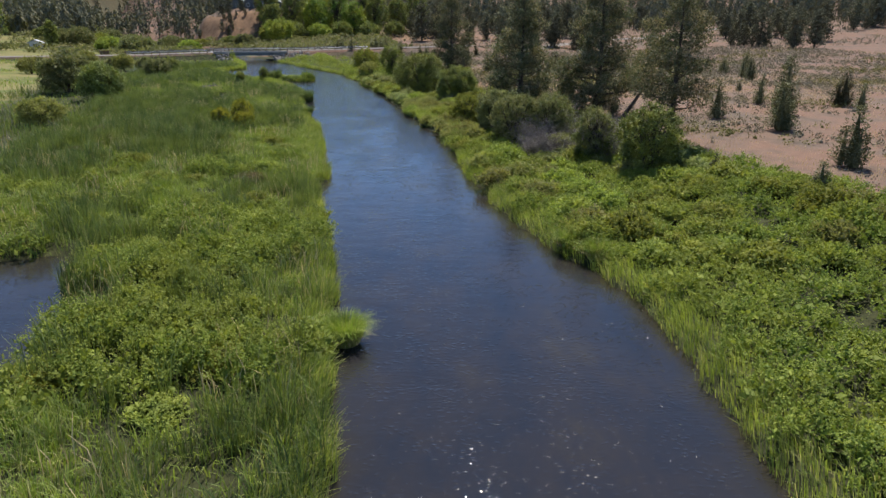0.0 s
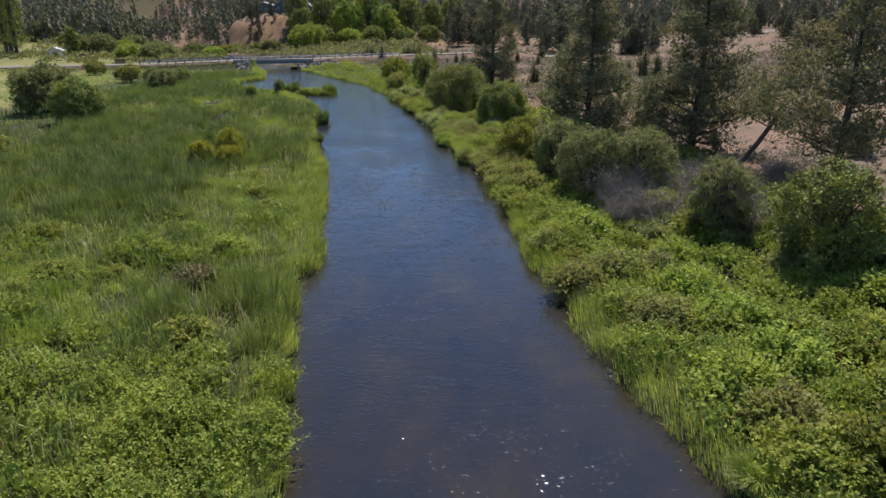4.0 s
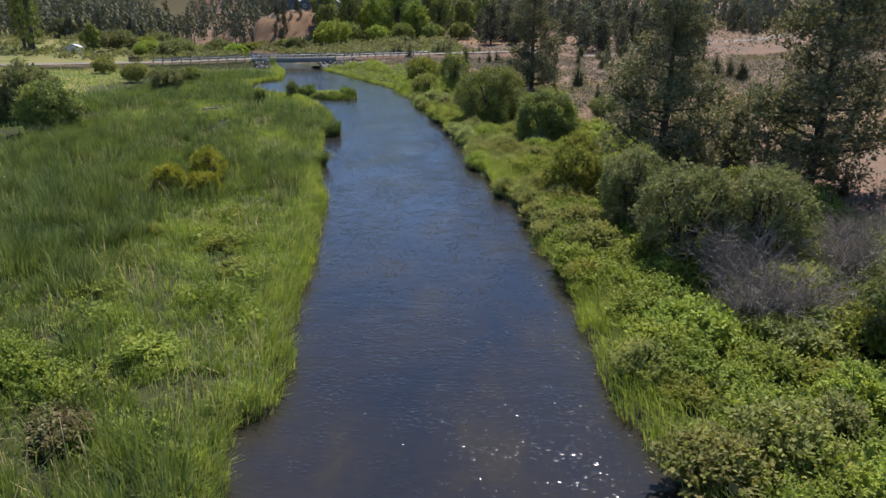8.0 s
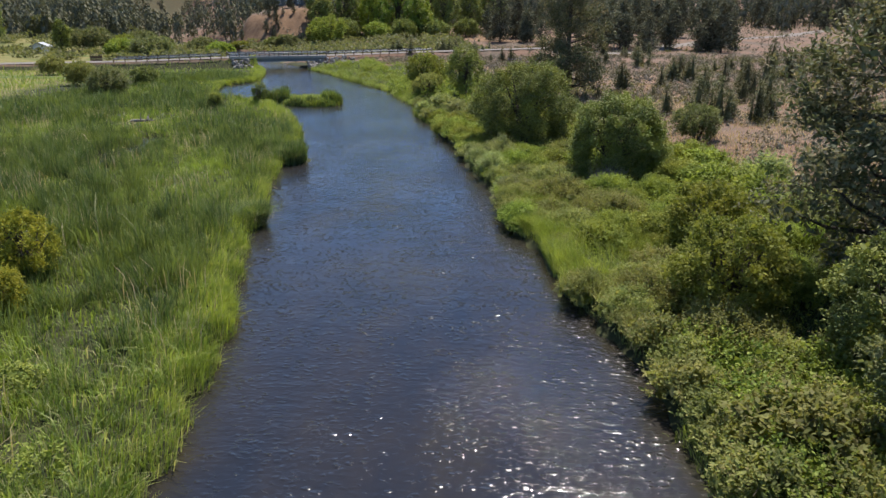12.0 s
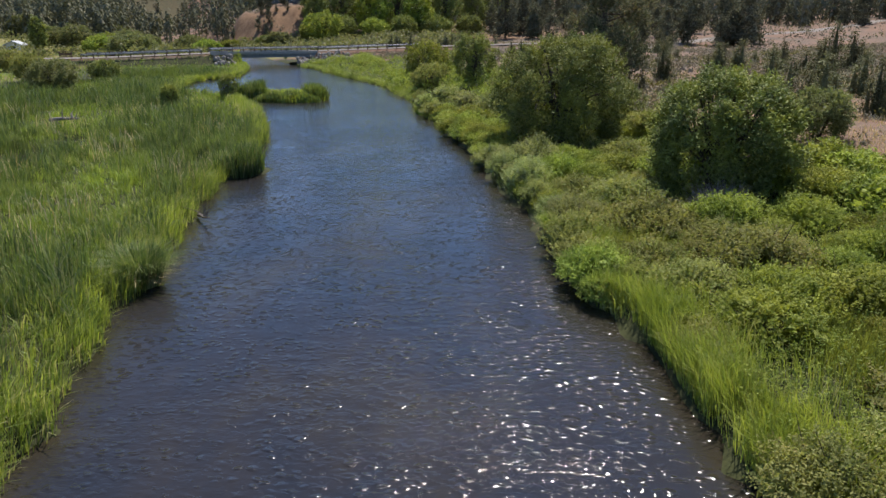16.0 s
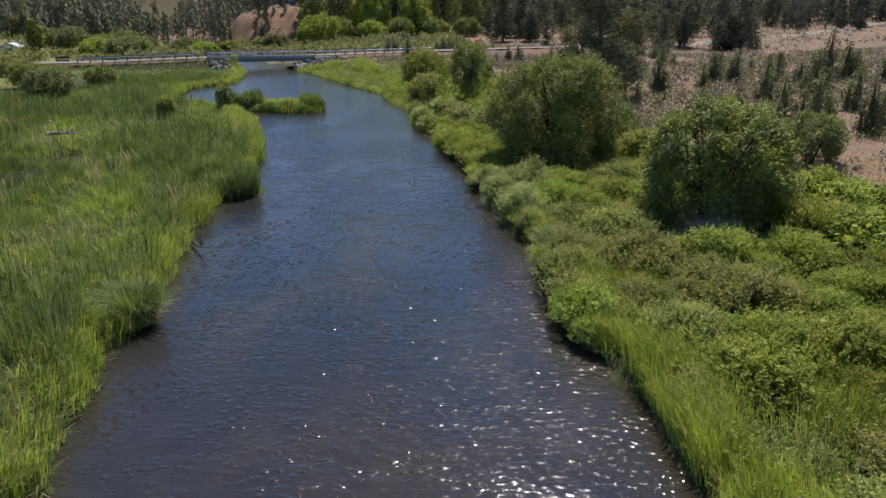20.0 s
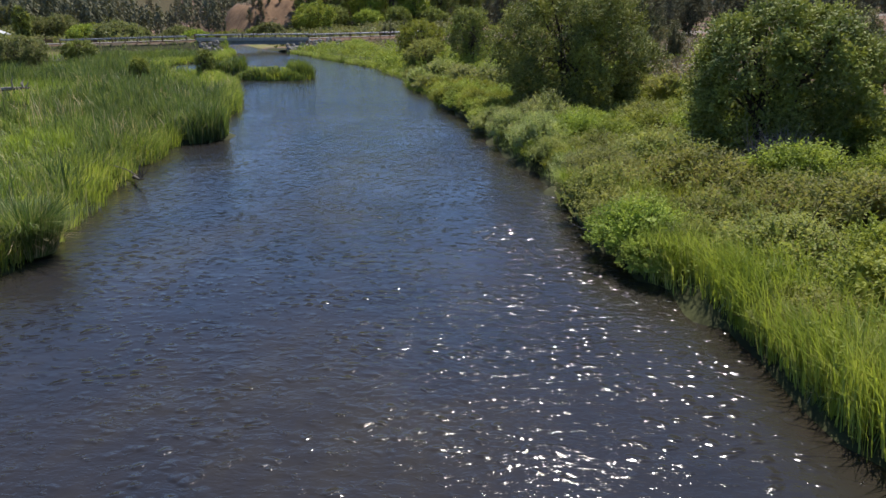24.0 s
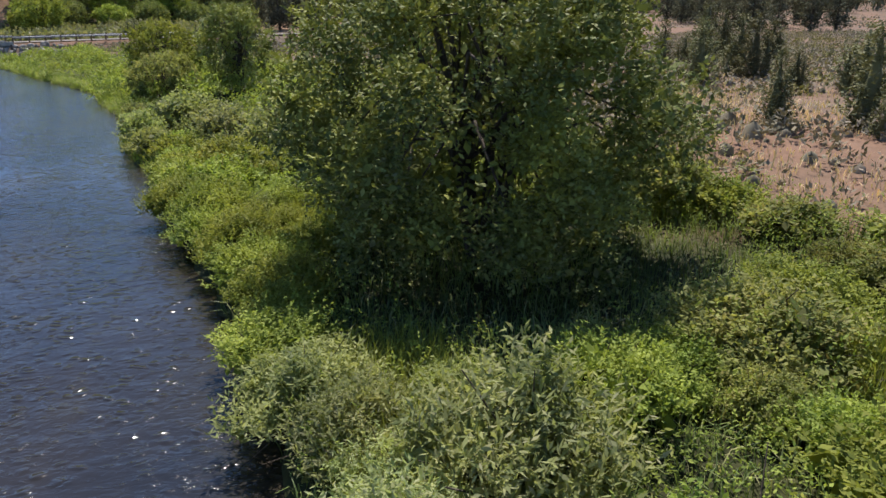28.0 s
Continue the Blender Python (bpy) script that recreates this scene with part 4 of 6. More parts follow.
def big_bush(place, height, width, material, seed, label, leaf=0.11, count=2600, name="bush", base=0.06, stems=7, leaves=7, cat="bush", dense=1.0, heads=58):
    """A large bush or small tree: several stems, leafy lobes with gaps between them."""
    rng = np.random.default_rng(seed)
    t = thing(name, label, cat, (*place, float(ground_z(*place)) - 0.05), 0)
    r = width / 2
    lb = []
    for i in range(heads):
        u = 1 - (i + 0.5) / heads * 1.85
        a, c = i * 2.39996 + rng.uniform(-0.4, 0.4), math.sqrt(max(0.66 if u < 0 else 0.0, 1 - u * u))
        f = rng.uniform(0.6, 0.86)
        s = r * rng.uniform(0.8, 1.35) * 1.42 / math.sqrt(heads)
        z = height * (0.49 + 0.5 * base + (0.49 - 0.4 * base) * u * rng.uniform(0.76, 0.98))
        lb.append((r * f * c * math.cos(a), r * f * c * math.sin(a), max(z, 0.07 * height), s, s, min(s * rng.uniform(0.7, 1.0), height * 0.2)))
    p, nrm = lobe_points(rng, int(count * dense), lb, -0.75, 0.55)
    top = p[:, 2].max()
    p[:, 2] = np.where(p[:, 2] > 0, p[:, 2] * height / top, rng.uniform(0.1, 0.5, len(p)))
    way = unit(nrm + [0, 0, 0.35] + rng.normal(0, 0.4, p.shape))
    shoot = rng.random(len(p)) < 0.02
    p = np.where(shoot[:, None], p + way * leaf * rng.uniform(1.0, 3.5, (len(p), 1)), p)
    skin = sprigs(rng, p - way * leaf * 2, way, leaves, leaf * 3.0, leaf, leaf * 0.55, 0.2)
    mid = [(0.0, 0.0, height * (0.47 + 0.3 * base), r * 0.62, r * 0.62, height * 0.36)]
    part("crown", raw_mesh("crown", *joined([skin, inner_leaves(rng, lb, 46, 0.85, 0.13 if heads > 60 else 0.22), inner_leaves(rng, mid, 2600 if heads > 60 else 600, 1.0, 0.04 if heads > 60 else 0.085)]), material), None, t)
    for i in range(stems):
        c = lb[(i * 2) % len(lb)]
        q = np.array(c[:3])
        f = rng.uniform(0.3, 0.5)
        rad = 0.02 * height * rng.uniform(0.7, 1.1)
        pts = [tube([(q[0] * 0.12, q[1] * 0.12, 0), (q[0] * 0.35, q[1] * 0.35, q[2] * f), tuple(q * [0.8, 0.8, 0.85]), tuple(q)], [rad, rad * .75, rad * .45, rad * .15], 6)]
        for _ in range(5):
            o = np.array(lb[rng.integers(len(lb))][:3]) * rng.uniform(0.7, 1)
            pts.append(tube([(q[0] * 0.35, q[1] * 0.35, q[2] * f), tuple((q * 0.4 + o * 0.6)), tuple(o)], [rad * .5, rad * .3, rad * .08], 5))
        part("stem", raw_mesh("stem", *joined(pts), M_BARK), None, t)
    return t


def dead_brush(place, height, width, seed, label="tangle of bare grey twigs beside the green bushes"):
    rng = np.random.default_rng(seed)
    t = thing("dead_brush", label, "dead shrub", (*place, float(ground_z(*place)) - 0.05), 0, group="dead brush")
    for k in range(4):
        tw = []
        for _ in range(44):
            a, lean = rng.uniform(0, 6.283), rng.uniform(0.15, 0.9)
            h = height * rng.uniform(0.5, 1.0)
            d = np.array([math.cos(a), math.sin(a), 0]) * lean * width / 2
            b = np.array([rng.normal(0, width * 0.12), rng.normal(0, width * 0.12), 0])
            m1, tip = b + d * 0.4 + [0, 0, h * 0.5], b + d + [0, 0, h * rng.uniform(0.7, 1)]
            tw.append(tube([tuple(b), tuple(m1), tuple(tip)], [0.022, 0.014, 0.004], 4))
            for _ in range(6):
                f = rng.uniform(0.2, 0.95)
                s = m1 + (tip - m1) * f
                tw.append(tube([tuple(s), tuple(s + rng.normal(0, 0.3, 3) + d * 0.15 + [0, 0, 0.2])], [0.008, 0.003], 3))
        part("branch", raw_mesh("branch", *joined(tw), M_TWIG), None, t)


# ---- trees ----
def conifer_meshes(seed, height, width, material, clumps, tuft, per=7, bare=0.12, ragged=0.5, round_crown=0.55, limbs=26, bend=0.3, cone=False, mass=0.16, inner=5):
    """Trunk with limbs, and a ragged crown of needle tufts carried on the limbs."""
    rng = np.random.default_rng(seed)
    zs = np.linspace(0, height * 0.97, 9)
    bx, by = rng.uniform(-1, 1), rng.uniform(-1, 1)
    line = np.stack([bend * bx * np.sin(zs / height * 3), bend * by * np.sin(zs / height * 2.3 + 0.4), zs], 1)
    r0 = 0.02 * height + 0.05
    wood = [tube(line, r0 * np.linspace(1, 0.12, 9), 7)]
    ends, fr = [], []
    for i in range(limbs):
        f = bare + (1 - bare) * ((i + rng.uniform(0, 1)) / limbs) ** (1.35 if cone else 1.2)
        a = i * 2.4 + rng.uniform(-0.5, 0.5)
        prof = math.sin(math.pi * min(1, max(0.0, (f - bare) / (1 - bare)) ** round_crown * 0.93 + 0.05)) ** 0.8
        if cone:
            prof = (1.03 - max(0.0, (f - bare) / (1 - bare))) ** 0.75
        ln = width / 2 * prof * rng.uniform(1 - ragged, 1.15) + 0.15
        b = np.array([np.interp(f * height, zs, line[:, k]) for k in range(3)])
        d = np.array([math.cos(a), math.sin(a), rng.uniform(-0.1, 0.45)])
        m = b + d * ln * 0.55
        e = b + d * ln + [0, 0, 0.15 * ln]
        wood.append(tube([tuple(b), tuple(m), tuple(e)], [r0 * 0.32 * (1.1 - f), r0 * 0.2 * (1.1 - f), 0.01], 4))
        ends += [e, m * 0.35 + e * 0.65, m]
        fr += [ln, ln, ln * 0.8]
    ends.append(line[-1]); fr.append(0.4)
    ends, fr = np.array(ends), np.array(fr)
    lobes = [(*p, *(np.array([1, 1, 0.72]) * s * rng.uniform(0.75, 1.2))) for p, s in zip(ends, np.clip(mass * fr + 0.035 * height, 0.02 * height, 0.1 * height))]
    c, nrm = lobe_points(rng, clumps, lobes, -0.45, 0.5)
    way = unit(nrm * 0.8 + rng.normal(0, 0.4, c.shape) + [0, 0, 0.5])
    crown = sprigs(rng, c, way, per, tuft * 1.5, tuft, tuft * 0.45, 0.0)
    crown = joined([crown, inner_leaves(rng, lobes, inner * 5, 0.85, 0.17)])
    return raw_mesh("trunk", *joined(wood), M_BARK, True), raw_mesh("crown", *crown, material)


def spire_meshes(seed, material):
    """A young juniper: a sheaf of dense pointed spires on a short stem."""
    rng = np.random.default_rng(seed)
    bits, cores = [], []
    for i in range(rng.integers(3, 6)):
        a, off = rng.uniform(0, 6.283), (0.0 if i == 0 else rng.uniform(0.18, 0.42))
        h, r = (2.6 if i == 0 else rng.uniform(1.1, 2.1)), (0.5 if i == 0 else rng.uniform(0.28, 0.42))
        k = int(190 * h * r) + 24
        t = rng.random(k) ** 1.25
        b = rng.uniform(0, 6.283, k)
        rad = r * (1 - t) ** 0.7 * (0.55 + 0.45 * np.minimum(1, t * 6)) * rng.uniform(0.6, 1.3, k) * (1 + 0.35 * np.sin(b * 3 + t * 11 + i))
        c = np.stack([off * math.cos(a) + rad * np.cos(b), off * math.sin(a) + rad * np.sin(b), 0.06 + t * h], 1)
        bits.append(sprigs(rng, c, unit(np.stack([0.6 * np.cos(b), 0.6 * np.sin(b), 1 + 0 * b], 1)), 4, 0.24, 0.12, 0.055))
        cores.append(tube([(off * math.cos(a), off * math.sin(a), z * h) for z in (0.03, 0.2, 0.6, 0.97)], [r * 0.3, r * 0.42, r * 0.22, 0.02], 6))
    crown = raw_mesh("crown", *joined(bits + cores), material)
    return raw_mesh("trunk", *tube([(0, 0, -0.05), (0.02, 0, 0.5), (0, 0.02, 1.4)], [0.07, 0.05, 0.02], 6), M_BARK, True), crown


def plant_tree(name, label, cat, meshes, x, y, turn=0.0, size=1.0, group="", lean=(0, 0), sink=0.08):
    t = thing(name, label, cat, (x, y, float(ground_z(x, y)) - sink), turn, size, group)
    if lean != (0, 0):
        t.rotation_euler = (radians(lean[0]), radians(lean[1]), radians(turn))
    part("trunk", meshes[0], None, t)
    part("crown", meshes[1], None, t)
    return t


# ---- large bushes of the right bank ----
big_bush((1.8, 86.4), 4.55, 5.9, M_DARK, 21, "large rounded dark-green alder bush with several stems", 0.115, 7000, base=-0.03, heads=80)
big_bush((-2.9, 98.5), 6.0, 8.7, M_DARK, 22, "tall dense dark-green alder bush on the bank", 0.105, 12000, base=-0.03, leaves=7, heads=90)
big_bush((-9.6, 132.5), 5.6, 5.4, M_DARK, 23, "dark-green upright bush on the bank", 0.15, 1300)
big_bush((-15.4, 141.5), 4.9, 6.4, M_ROSE, 24, "leafy green bush beside the river bend", 0.15, 1300)
big_bush((-13.4, 128.5), 3.0, 4.4, M_OLIVE, 25, "brownish olive bush hanging over the water", 0.13, 1000)
big_bush((2.5, 68.0), 3.2, 3.8, M_ROSE, 26, "bright green leafy bush in the thicket", 0.085, 2900)
big_bush((4.6, 60.8), 4.4, 4.0, M_SALLOW, 27, "tall grey-green willow bush", 0.085, 3400)
big_bush((6.1, 56.4), 4.7, 4.6, M_SALLOW, 28, "tall grey-green willow bush with bare twigs", 0.085, 3800)
big_bush((5.4, 64.6), 4.0, 3.8, M_DARK, 29, "dark-green bush behind the thicket", 0.09, 2400)
big_bush((3.4, 73.5), 2.9, 3.6, M_ROSE, 30, "green bush under the juniper", 0.11, 1500)
big_bush((13.2, 42.8), 4.7, 4.6, M_DARK, 31, "dense dark-green bush at the edge of the sand", 0.12, 2600)
big_bush((10.8, 48.0), 4.2, 3.4, M_SALLOW, 32, "pale grey-green willow bush", 0.09, 2000)
big_bush((8.9, 55.6), 4.6, 4.2, M_SALLOW, 33, "grey-green willow bush among dead twigs", 0.09, 2600)
big_bush((7.6, 92.5), 2.4, 3.4, M_SALLOW, 34, "low pale willow beside the sand", 0.09, 1300)
big_bush((-51.0, 95.0), 5.8, 8.5, M_SALLOW, 35, "broad rounded willow at the edge of the marsh", 0.18, 3400)
big_bush((-42.6, 86.8), 4.8, 6.2, M_DARK, 36, "dark-green willow at the edge of the marsh", 0.17, 2600)
big_bush((-52.0, 128.0), 3.4, 5.6, M_SALLOW, 37, "rounded willow near the road bank", 0.18, 1000)
big_bush((-38.5, 66.0), 2.8, 5.0, M_OLIVE, 38, "low olive bush in the marsh", 0.13, 1100)
big_bush((-31.0, 121.5), 2.4, 1.8, M_DARK, 39, "small dark bush on the tip of the marsh", 0.12, 500)
big_bush((-33.2, 115.0), 1.9, 1.7, M_DARK, 40, "small dark bush standing in the reeds", 0.12, 500)
for _i, (_x, _y, _h, _w, _m) in enumerate([(-64.5, 142.0, 3.4, 5.0, M_OLIVE), (-59.0, 139.5, 3.0, 4.2, M_SALLOW), (-55.5, 143.0, 2.6, 4.4, M_DARK), (-81.0, 160.0, 3.2, 5.0, M_OLIVE), (-70.0, 150.0, 2.4, 4.0, M_SALLOW), (-75.0, 128.0, 3.2, 5.0, M_OLIVE)]):
    big_bush((_x, _y), _h, _w, _m, 150 + _i, "rounded willow scrub standing near the road bank", 0.17, 800, stems=4)
for _i, (_x, _y, _h, _w) in enumerate([(-20.0, 68.8, 2.6, 2.6), (-21.6, 66.8, 1.9, 2.2), (-19.0, 65.9, 1.6, 2.4)]):
    big_bush((_x, _y), _h, _w, M_YELLOW, 50 + _i, "golden-yellow willow bush standing in the reeds", 0.075, 1300)
for _i, (_x, _y, _h, _w) in enumerate([(8.4, 51.2, 2.6, 4.2), (11.6, 48.2, 3.6, 3.8), (11.6, 53.6, 2.6, 4.0), (13.0, 56.0, 2.0, 4.0), (7.2, 50.6, 2.2, 3.0), (1.0, 83.2, 0.9, 1.5), (5.0, 60.5, 1.8, 2.4), (16.5, 55.0, 1.6, 3.0), (7.4, 53.6, 3.4, 4.2), (9.8, 58.2, 3.4, 4.4)]):
    dead_brush((_x, _y), _h, _w, 60 + _i)

# willows and cottonwoods beyond the road
for _i, (_x, _y, _h, _w, _m) in enumerate([(-128, 248, 6.8, 14, M_SALLOW), (-95, 220, 5.2, 13, M_SALLOW), (-106, 226, 4.6, 10, M_ROSE), (-184, 306, 8.0, 13, M_SALLOW), (-60, 263, 8.5, 13, M_ROSE),
                                           (-150, 270, 5.5, 10, M_DARK), (-126, 262, 4.5, 9, M_ROSE), (-140, 300, 5, 12, M_SALLOW), (-122, 278, 4, 10, M_SALLOW), (-72, 258, 4.5, 9, M_SALLOW), (-165, 330, 5, 14, M_DARK), (-98, 288, 2.6, 9, M_ROSE), (-80, 276, 3.0, 11, M_DARK), (-205, 330, 6, 12, M_DARK), (-58, 276, 7, 11, M_DARK), (-48, 277, 5.5, 10, M_ROSE), (-40, 282, 6.5, 10, M_DARK), (-30, 288, 6, 11, M_DARK), (-20, 296, 6, 10, M_DARK), (-66, 272, 6, 9, M_ROSE), (-112, 240, 4.5, 9, M_SALLOW), (-88, 246, 4, 9, M_ROSE), (-100, 262, 4.5, 11, M_SALLOW)]):
    big_bush((_x, _y), _h, _w, _m, 80 + _i, "broad rounded willow beside the far river bend", 0.36, 800, stems=4, dense=1.3)
for _i, (_x, _y, _h, _w, _m) in enumerate([(-67, 283, 13, 10, M_DARK), (-60, 290, 19, 12, M_DARK), (-51, 287, 15, 11, M_COTTON), (-44, 298, 22, 13, M_COTTON), (-36, 292, 14, 11, M_COTTON), (-28, 303, 18, 12, M_DARK), (-72, 298, 19, 11, M_DARK), (-54, 306, 24, 13, M_COTTON), (-20, 312, 15, 11, M_DARK), (-12, 322, 17, 12, M_DARK), (-34, 312, 24, 13, M_DARK)]):
    big_bush((_x, _y), _h, _w, _m, 110 + _i, "tall bright-green cottonwood below the bluff", 0.48, 1150, name="cottonwood_tree", base=-0.06, stems=4, cat="tree", dense=1.2)
for _i, (_x, _y, _h, _w) in enumerate([(-139, 222, 24, 7), (-146, 228, 26, 7), (-132, 240, 9, 4.5), (-150, 236, 22, 7)]):
    big_bush((_x, _y), _h, _w, M_DARK, 130 + _i, "tall dark-green poplar beside the lawn", 0.45, 900, name="poplar_tree", base=0.04, stems=3, cat="tree")

# ---- junipers and pines ----
JUNIPER_LABEL = "old ragged juniper with a dark trunk on the dry bank"
for _i, (_x, _y, _h, _w, _n, _b, _k) in enumerate([(7.9, 70.5, 12.3, 6.4, 64, 0.01, 5200), (14.5, 65.3, 13.0, 7.4, 64, 0.06, 5200), (16.6, 49.6, 10.8, 5.8, 36, 0.22, 2600), (1.5, 118.5, 13.6, 7.0, 60, 0.05, 4400), (13.4, 73.5, 3.4, 1.9, 26, 0.0, 900)]):
    plant_tree("juniper_tree", JUNIPER_LABEL, "tree", conifer_meshes(200 + _i, _h, _w, M_JUNIPER, int(_k * 1.2), 0.2, 5, _b, 0.5, 0.36, _n, 0.4, False, 0.17, 2 if _i == 2 else 5), _x, _y, 40 * _i, 1.0, "old junipers")
plant_tree("juniper_tree", "leaning juniper with a bare crooked trunk", "tree", conifer_meshes(220, 8.6, 5.0, M_JUNIPER, 2600, 0.15, 5, 0.45, 0.5, 0.6, 20, 0.7), 13.9, 57.2, 0, 1.0, "old junipers", lean=(-4, 28))
YOUNG = [spire_meshes(230 + i, M_YOUNG) for i in range(6)]
_rng = np.random.default_rng(5)
_young = [(18.0, 139, 2.3), (21, 134, 3.2), (24.0, 136, 2.4), (28.3, 140, 4.8), (30.6, 141, 3.8), (34, 139, 3.2), (8.2, 104.7, 2.1), (10.2, 103.2, 2.8), (11.0, 102.3, 2.2), (11.3, 101.2, 3.0), (13.7, 100.3, 2.8), (15.2, 102.1, 2.1),
          (28.0, 56.7, 3.6), (33.9, 68.1, 5.2), (32.8, 66.0, 3.6), (25.7, 64.3, 3.2), (58, 134, 3.4), (19.6, 34.3, 1.7), (16.5, 40.4, 1.3), (22.2, 200, 4.2), (12.6, 103.0, 2.0), (9.4, 101.6, 1.6)]
while len(_young) < 130:
    _y = _rng.uniform(30, 225)
    _x = float(bank_x(RIGHT_BANK, _y) + belt_width(_y)) + _rng.uniform(2, 75)
    if _x > 60 and _rng.random() < 0.5:
        continue
    if (math.sin(_x * 0.13 + 1) * math.sin(_y * 0.11) + 0.35 * math.sin(_x * .4)) > -0.05:
        _young.append((_x, _y, _rng.uniform(1.0, 3.6)))
for _i, (_x, _y, _h) in enumerate(_young):
    plant_tree("young_juniper", "small pointed green juniper on dry sandy ground", "tree", YOUNG[_i % 6], _x, _y, _rng.uniform(0, 360), (_h / 2.6 * _rng.uniform(1.1, 1.6), _h / 2.6 * _rng.uniform(1.1, 1.6), _h / 2.6), "young junipers", sink=0.03)
FAR = [conifer_meshes(250 + i, 10.0, 5.2, M_PINE, 430, 0.72, 4, 0.03, 0.55, 0.8, 22, 0.3, i % 2 == 0) for i in range(4)]
_far = []
while len(_far) < 165:
    _y = _rng.uniform(232, 430)
    _x = _rng.uniform(-40 - 0.35 * (_y - 230), 70 + 1.0 * (_y - 180))
    if -75 < _x < -12 and _y < 310:
        continue
    if math.sin(_x * 0.06) + math.sin(_y * 0.05 + _x * 0.02) > -0.4 + (0.9 if _y < 270 else 0):
        _far.append((_x, _y))
for _i in range(26):
    _far.append((-110 + 40 * _rng.random(), 287 + 17 * _rng.random()))
_far += [(-92, 309), (-87, 311), (-80, 309.5), (-76, 312), (-96, 313), (-72, 308)]
for _i, (_x, _y) in enumerate(_far):
    plant_tree("pine_tree", "dark pine on the dry hillside", "tree", FAR[_i % 4], _x, _y, _rng.uniform(0, 360), _rng.uniform(0.55, 1.35) * ((0.33 if _i < 191 else 0.62) if _i >= 165 else 1.0), "hillside pines", sink=0.2)


def tube_rows(x, y, z, h):
    """Straight thin trunks, one for each tree."""
    a = np.arange(4) * np.pi / 2
    ring = np.stack([np.cos(a), np.sin(a), 0 * a], -1)
    low = np.stack([x, y, z - 0.3], 1)[:, None] + ring[None] * (0.022 * h)[:, None, None]
    top = np.stack([x, y, z + 0.85 * h], 1)[:, None] + ring[None] * (0.006 * h)[:, None, None]
    v = np.concatenate([low, top], 1).reshape(-1, 3)
    q = np.stack([np.arange(4), (np.arange(4) + 1) % 4, (np.arange(4) + 1) % 4 + 4, np.arange(4) + 4], -1)
    return v, (np.arange(len(x))[:, None, None] * 8 + q[None]).reshape(-1, 4)


def build_far_woods():
    """Joined woods on the ridges behind."""
    rng = np.random.default_rng(9)
    n = 7600
    y = 300 + 520 * rng.random(n) ** 1.5
    x = rng.uniform(-1, 1, n) * (150 + 0.72 * y) - 60
    clear = ((np.hypot((x + 185) / 24, (y - 440) / 42) < 1) | ((x > -112) & (x < -70) & (y < 326)))
    keep = (~clear) & (water_edge(x, y) < -4) & ((x < 0) | (y > 370) | (rng.random(n) < 0.3)) & ((y > 330) | (x < -150))
    x, y = x[keep], y[keep]
    z = ground_z(x, y)
    h = rng.uniform(7, 15, len(x))
    k = 34
    t = rng.random((len(x), k)) ** 0.85
    a = rng.uniform(0, 6.283, (len(x), k))
    rad = h[:, None] * 0.22 * np.sqrt(1.02 - t) * (0.7 + 0.3 * np.minimum(1, t * 5)) * rng.uniform(0.45, 1.15, t.shape)
    c = np.stack([x[:, None] + rad * np.cos(a), y[:, None] + rad * np.sin(a), z[:, None] + h[:, None] * (0.04 + 0.96 * t)], -1).reshape(-1, 3)
    out = np.stack([np.cos(a), np.sin(a), 0 * a], -1).reshape(-1, 3)
    side = np.stack([-np.sin(a), np.cos(a), 0.5 * np.sin(a * 3)], -1).reshape(-1, 3)
    size = rng.uniform(0.6, 1.35, (len(c), 1))
    tip = c + (out * 0.8 - [0, 0, 0.75]) * size
    v = np.stack([c + side * 0.5 * size, c + [0, 0, 0.5] * size, c - side * 0.5 * size, tip], 1).reshape(-1, 3)
    v, q = joined([(v, np.arange(len(v)).reshape(-1, 4)), tube_rows(x, y, z, h)])
    tagged(new("far_woods", raw_mesh("far_woods", v, q, M_PINE)), "dark pine woods on the distant ridges", "woods", kind="stuff")


build_far_woods()


def build_far_thicket():
    """Willow scrub of the flat beyond the road."""
    rng = np.random.default_rng(19)
    n = 3000
    y = rng.uniform(202, 345, n)
    x = rng.uniform(-200, -8, n) - 0.2 * (y - 208)
    s, off = road_frame(x, y)
    ok = (water_edge(x, y) < np.where(x > -75, -6, -2.5)) & (off > 7) & (y < 289 - 0.1 * (x + 60)) & ((x > -95 - (y - 208) * 0.6) | (rng.random(n) < 0.3))
    x, y = x[ok], y[ok]
    r = rng.uniform(0.7, 2.4, len(x)) * (1 + 0.35 * np.sin(x * 0.12) * np.sin(y * 0.1))
    k = 44
    d = unit(rng.normal(0, 1, (len(x), k, 3)))
    d[..., 2] = np.abs(d[..., 2])
    c = np.stack([x, y, ground_z(x, y)], 1)[:, None] + d * r[:, None, None] * [1.3, 1.3, 0.8]
    v, q = sprigs(rng, c.reshape(-1, 3), d.reshape(-1, 3), 1, 0.2, 0.85, 0.55)
    tagged(new("far_scrub", raw_mesh("far_scrub", v, q, M_SALLOW)), "green willow scrub on the flat beyond the road", "scrub", kind="stuff")


build_far_thicket()


# ---- low growth ----
BEDS = [(-10.5, 26.5, 4.0, 2.6, 52), (-7.0, 29.5, 2.4, 2.0, 22), (-14.5, 44.0, 2.2, 1.6, 12), (-8.2, 33.0, 2.2, 2.6, 16), (-7.5, 18.5, 3.4, 3.0, 40), (-11.5, 20.5, 2.0, 2.2, 18), (-13.0, 32.0, 2.6, 2.2, 18)]


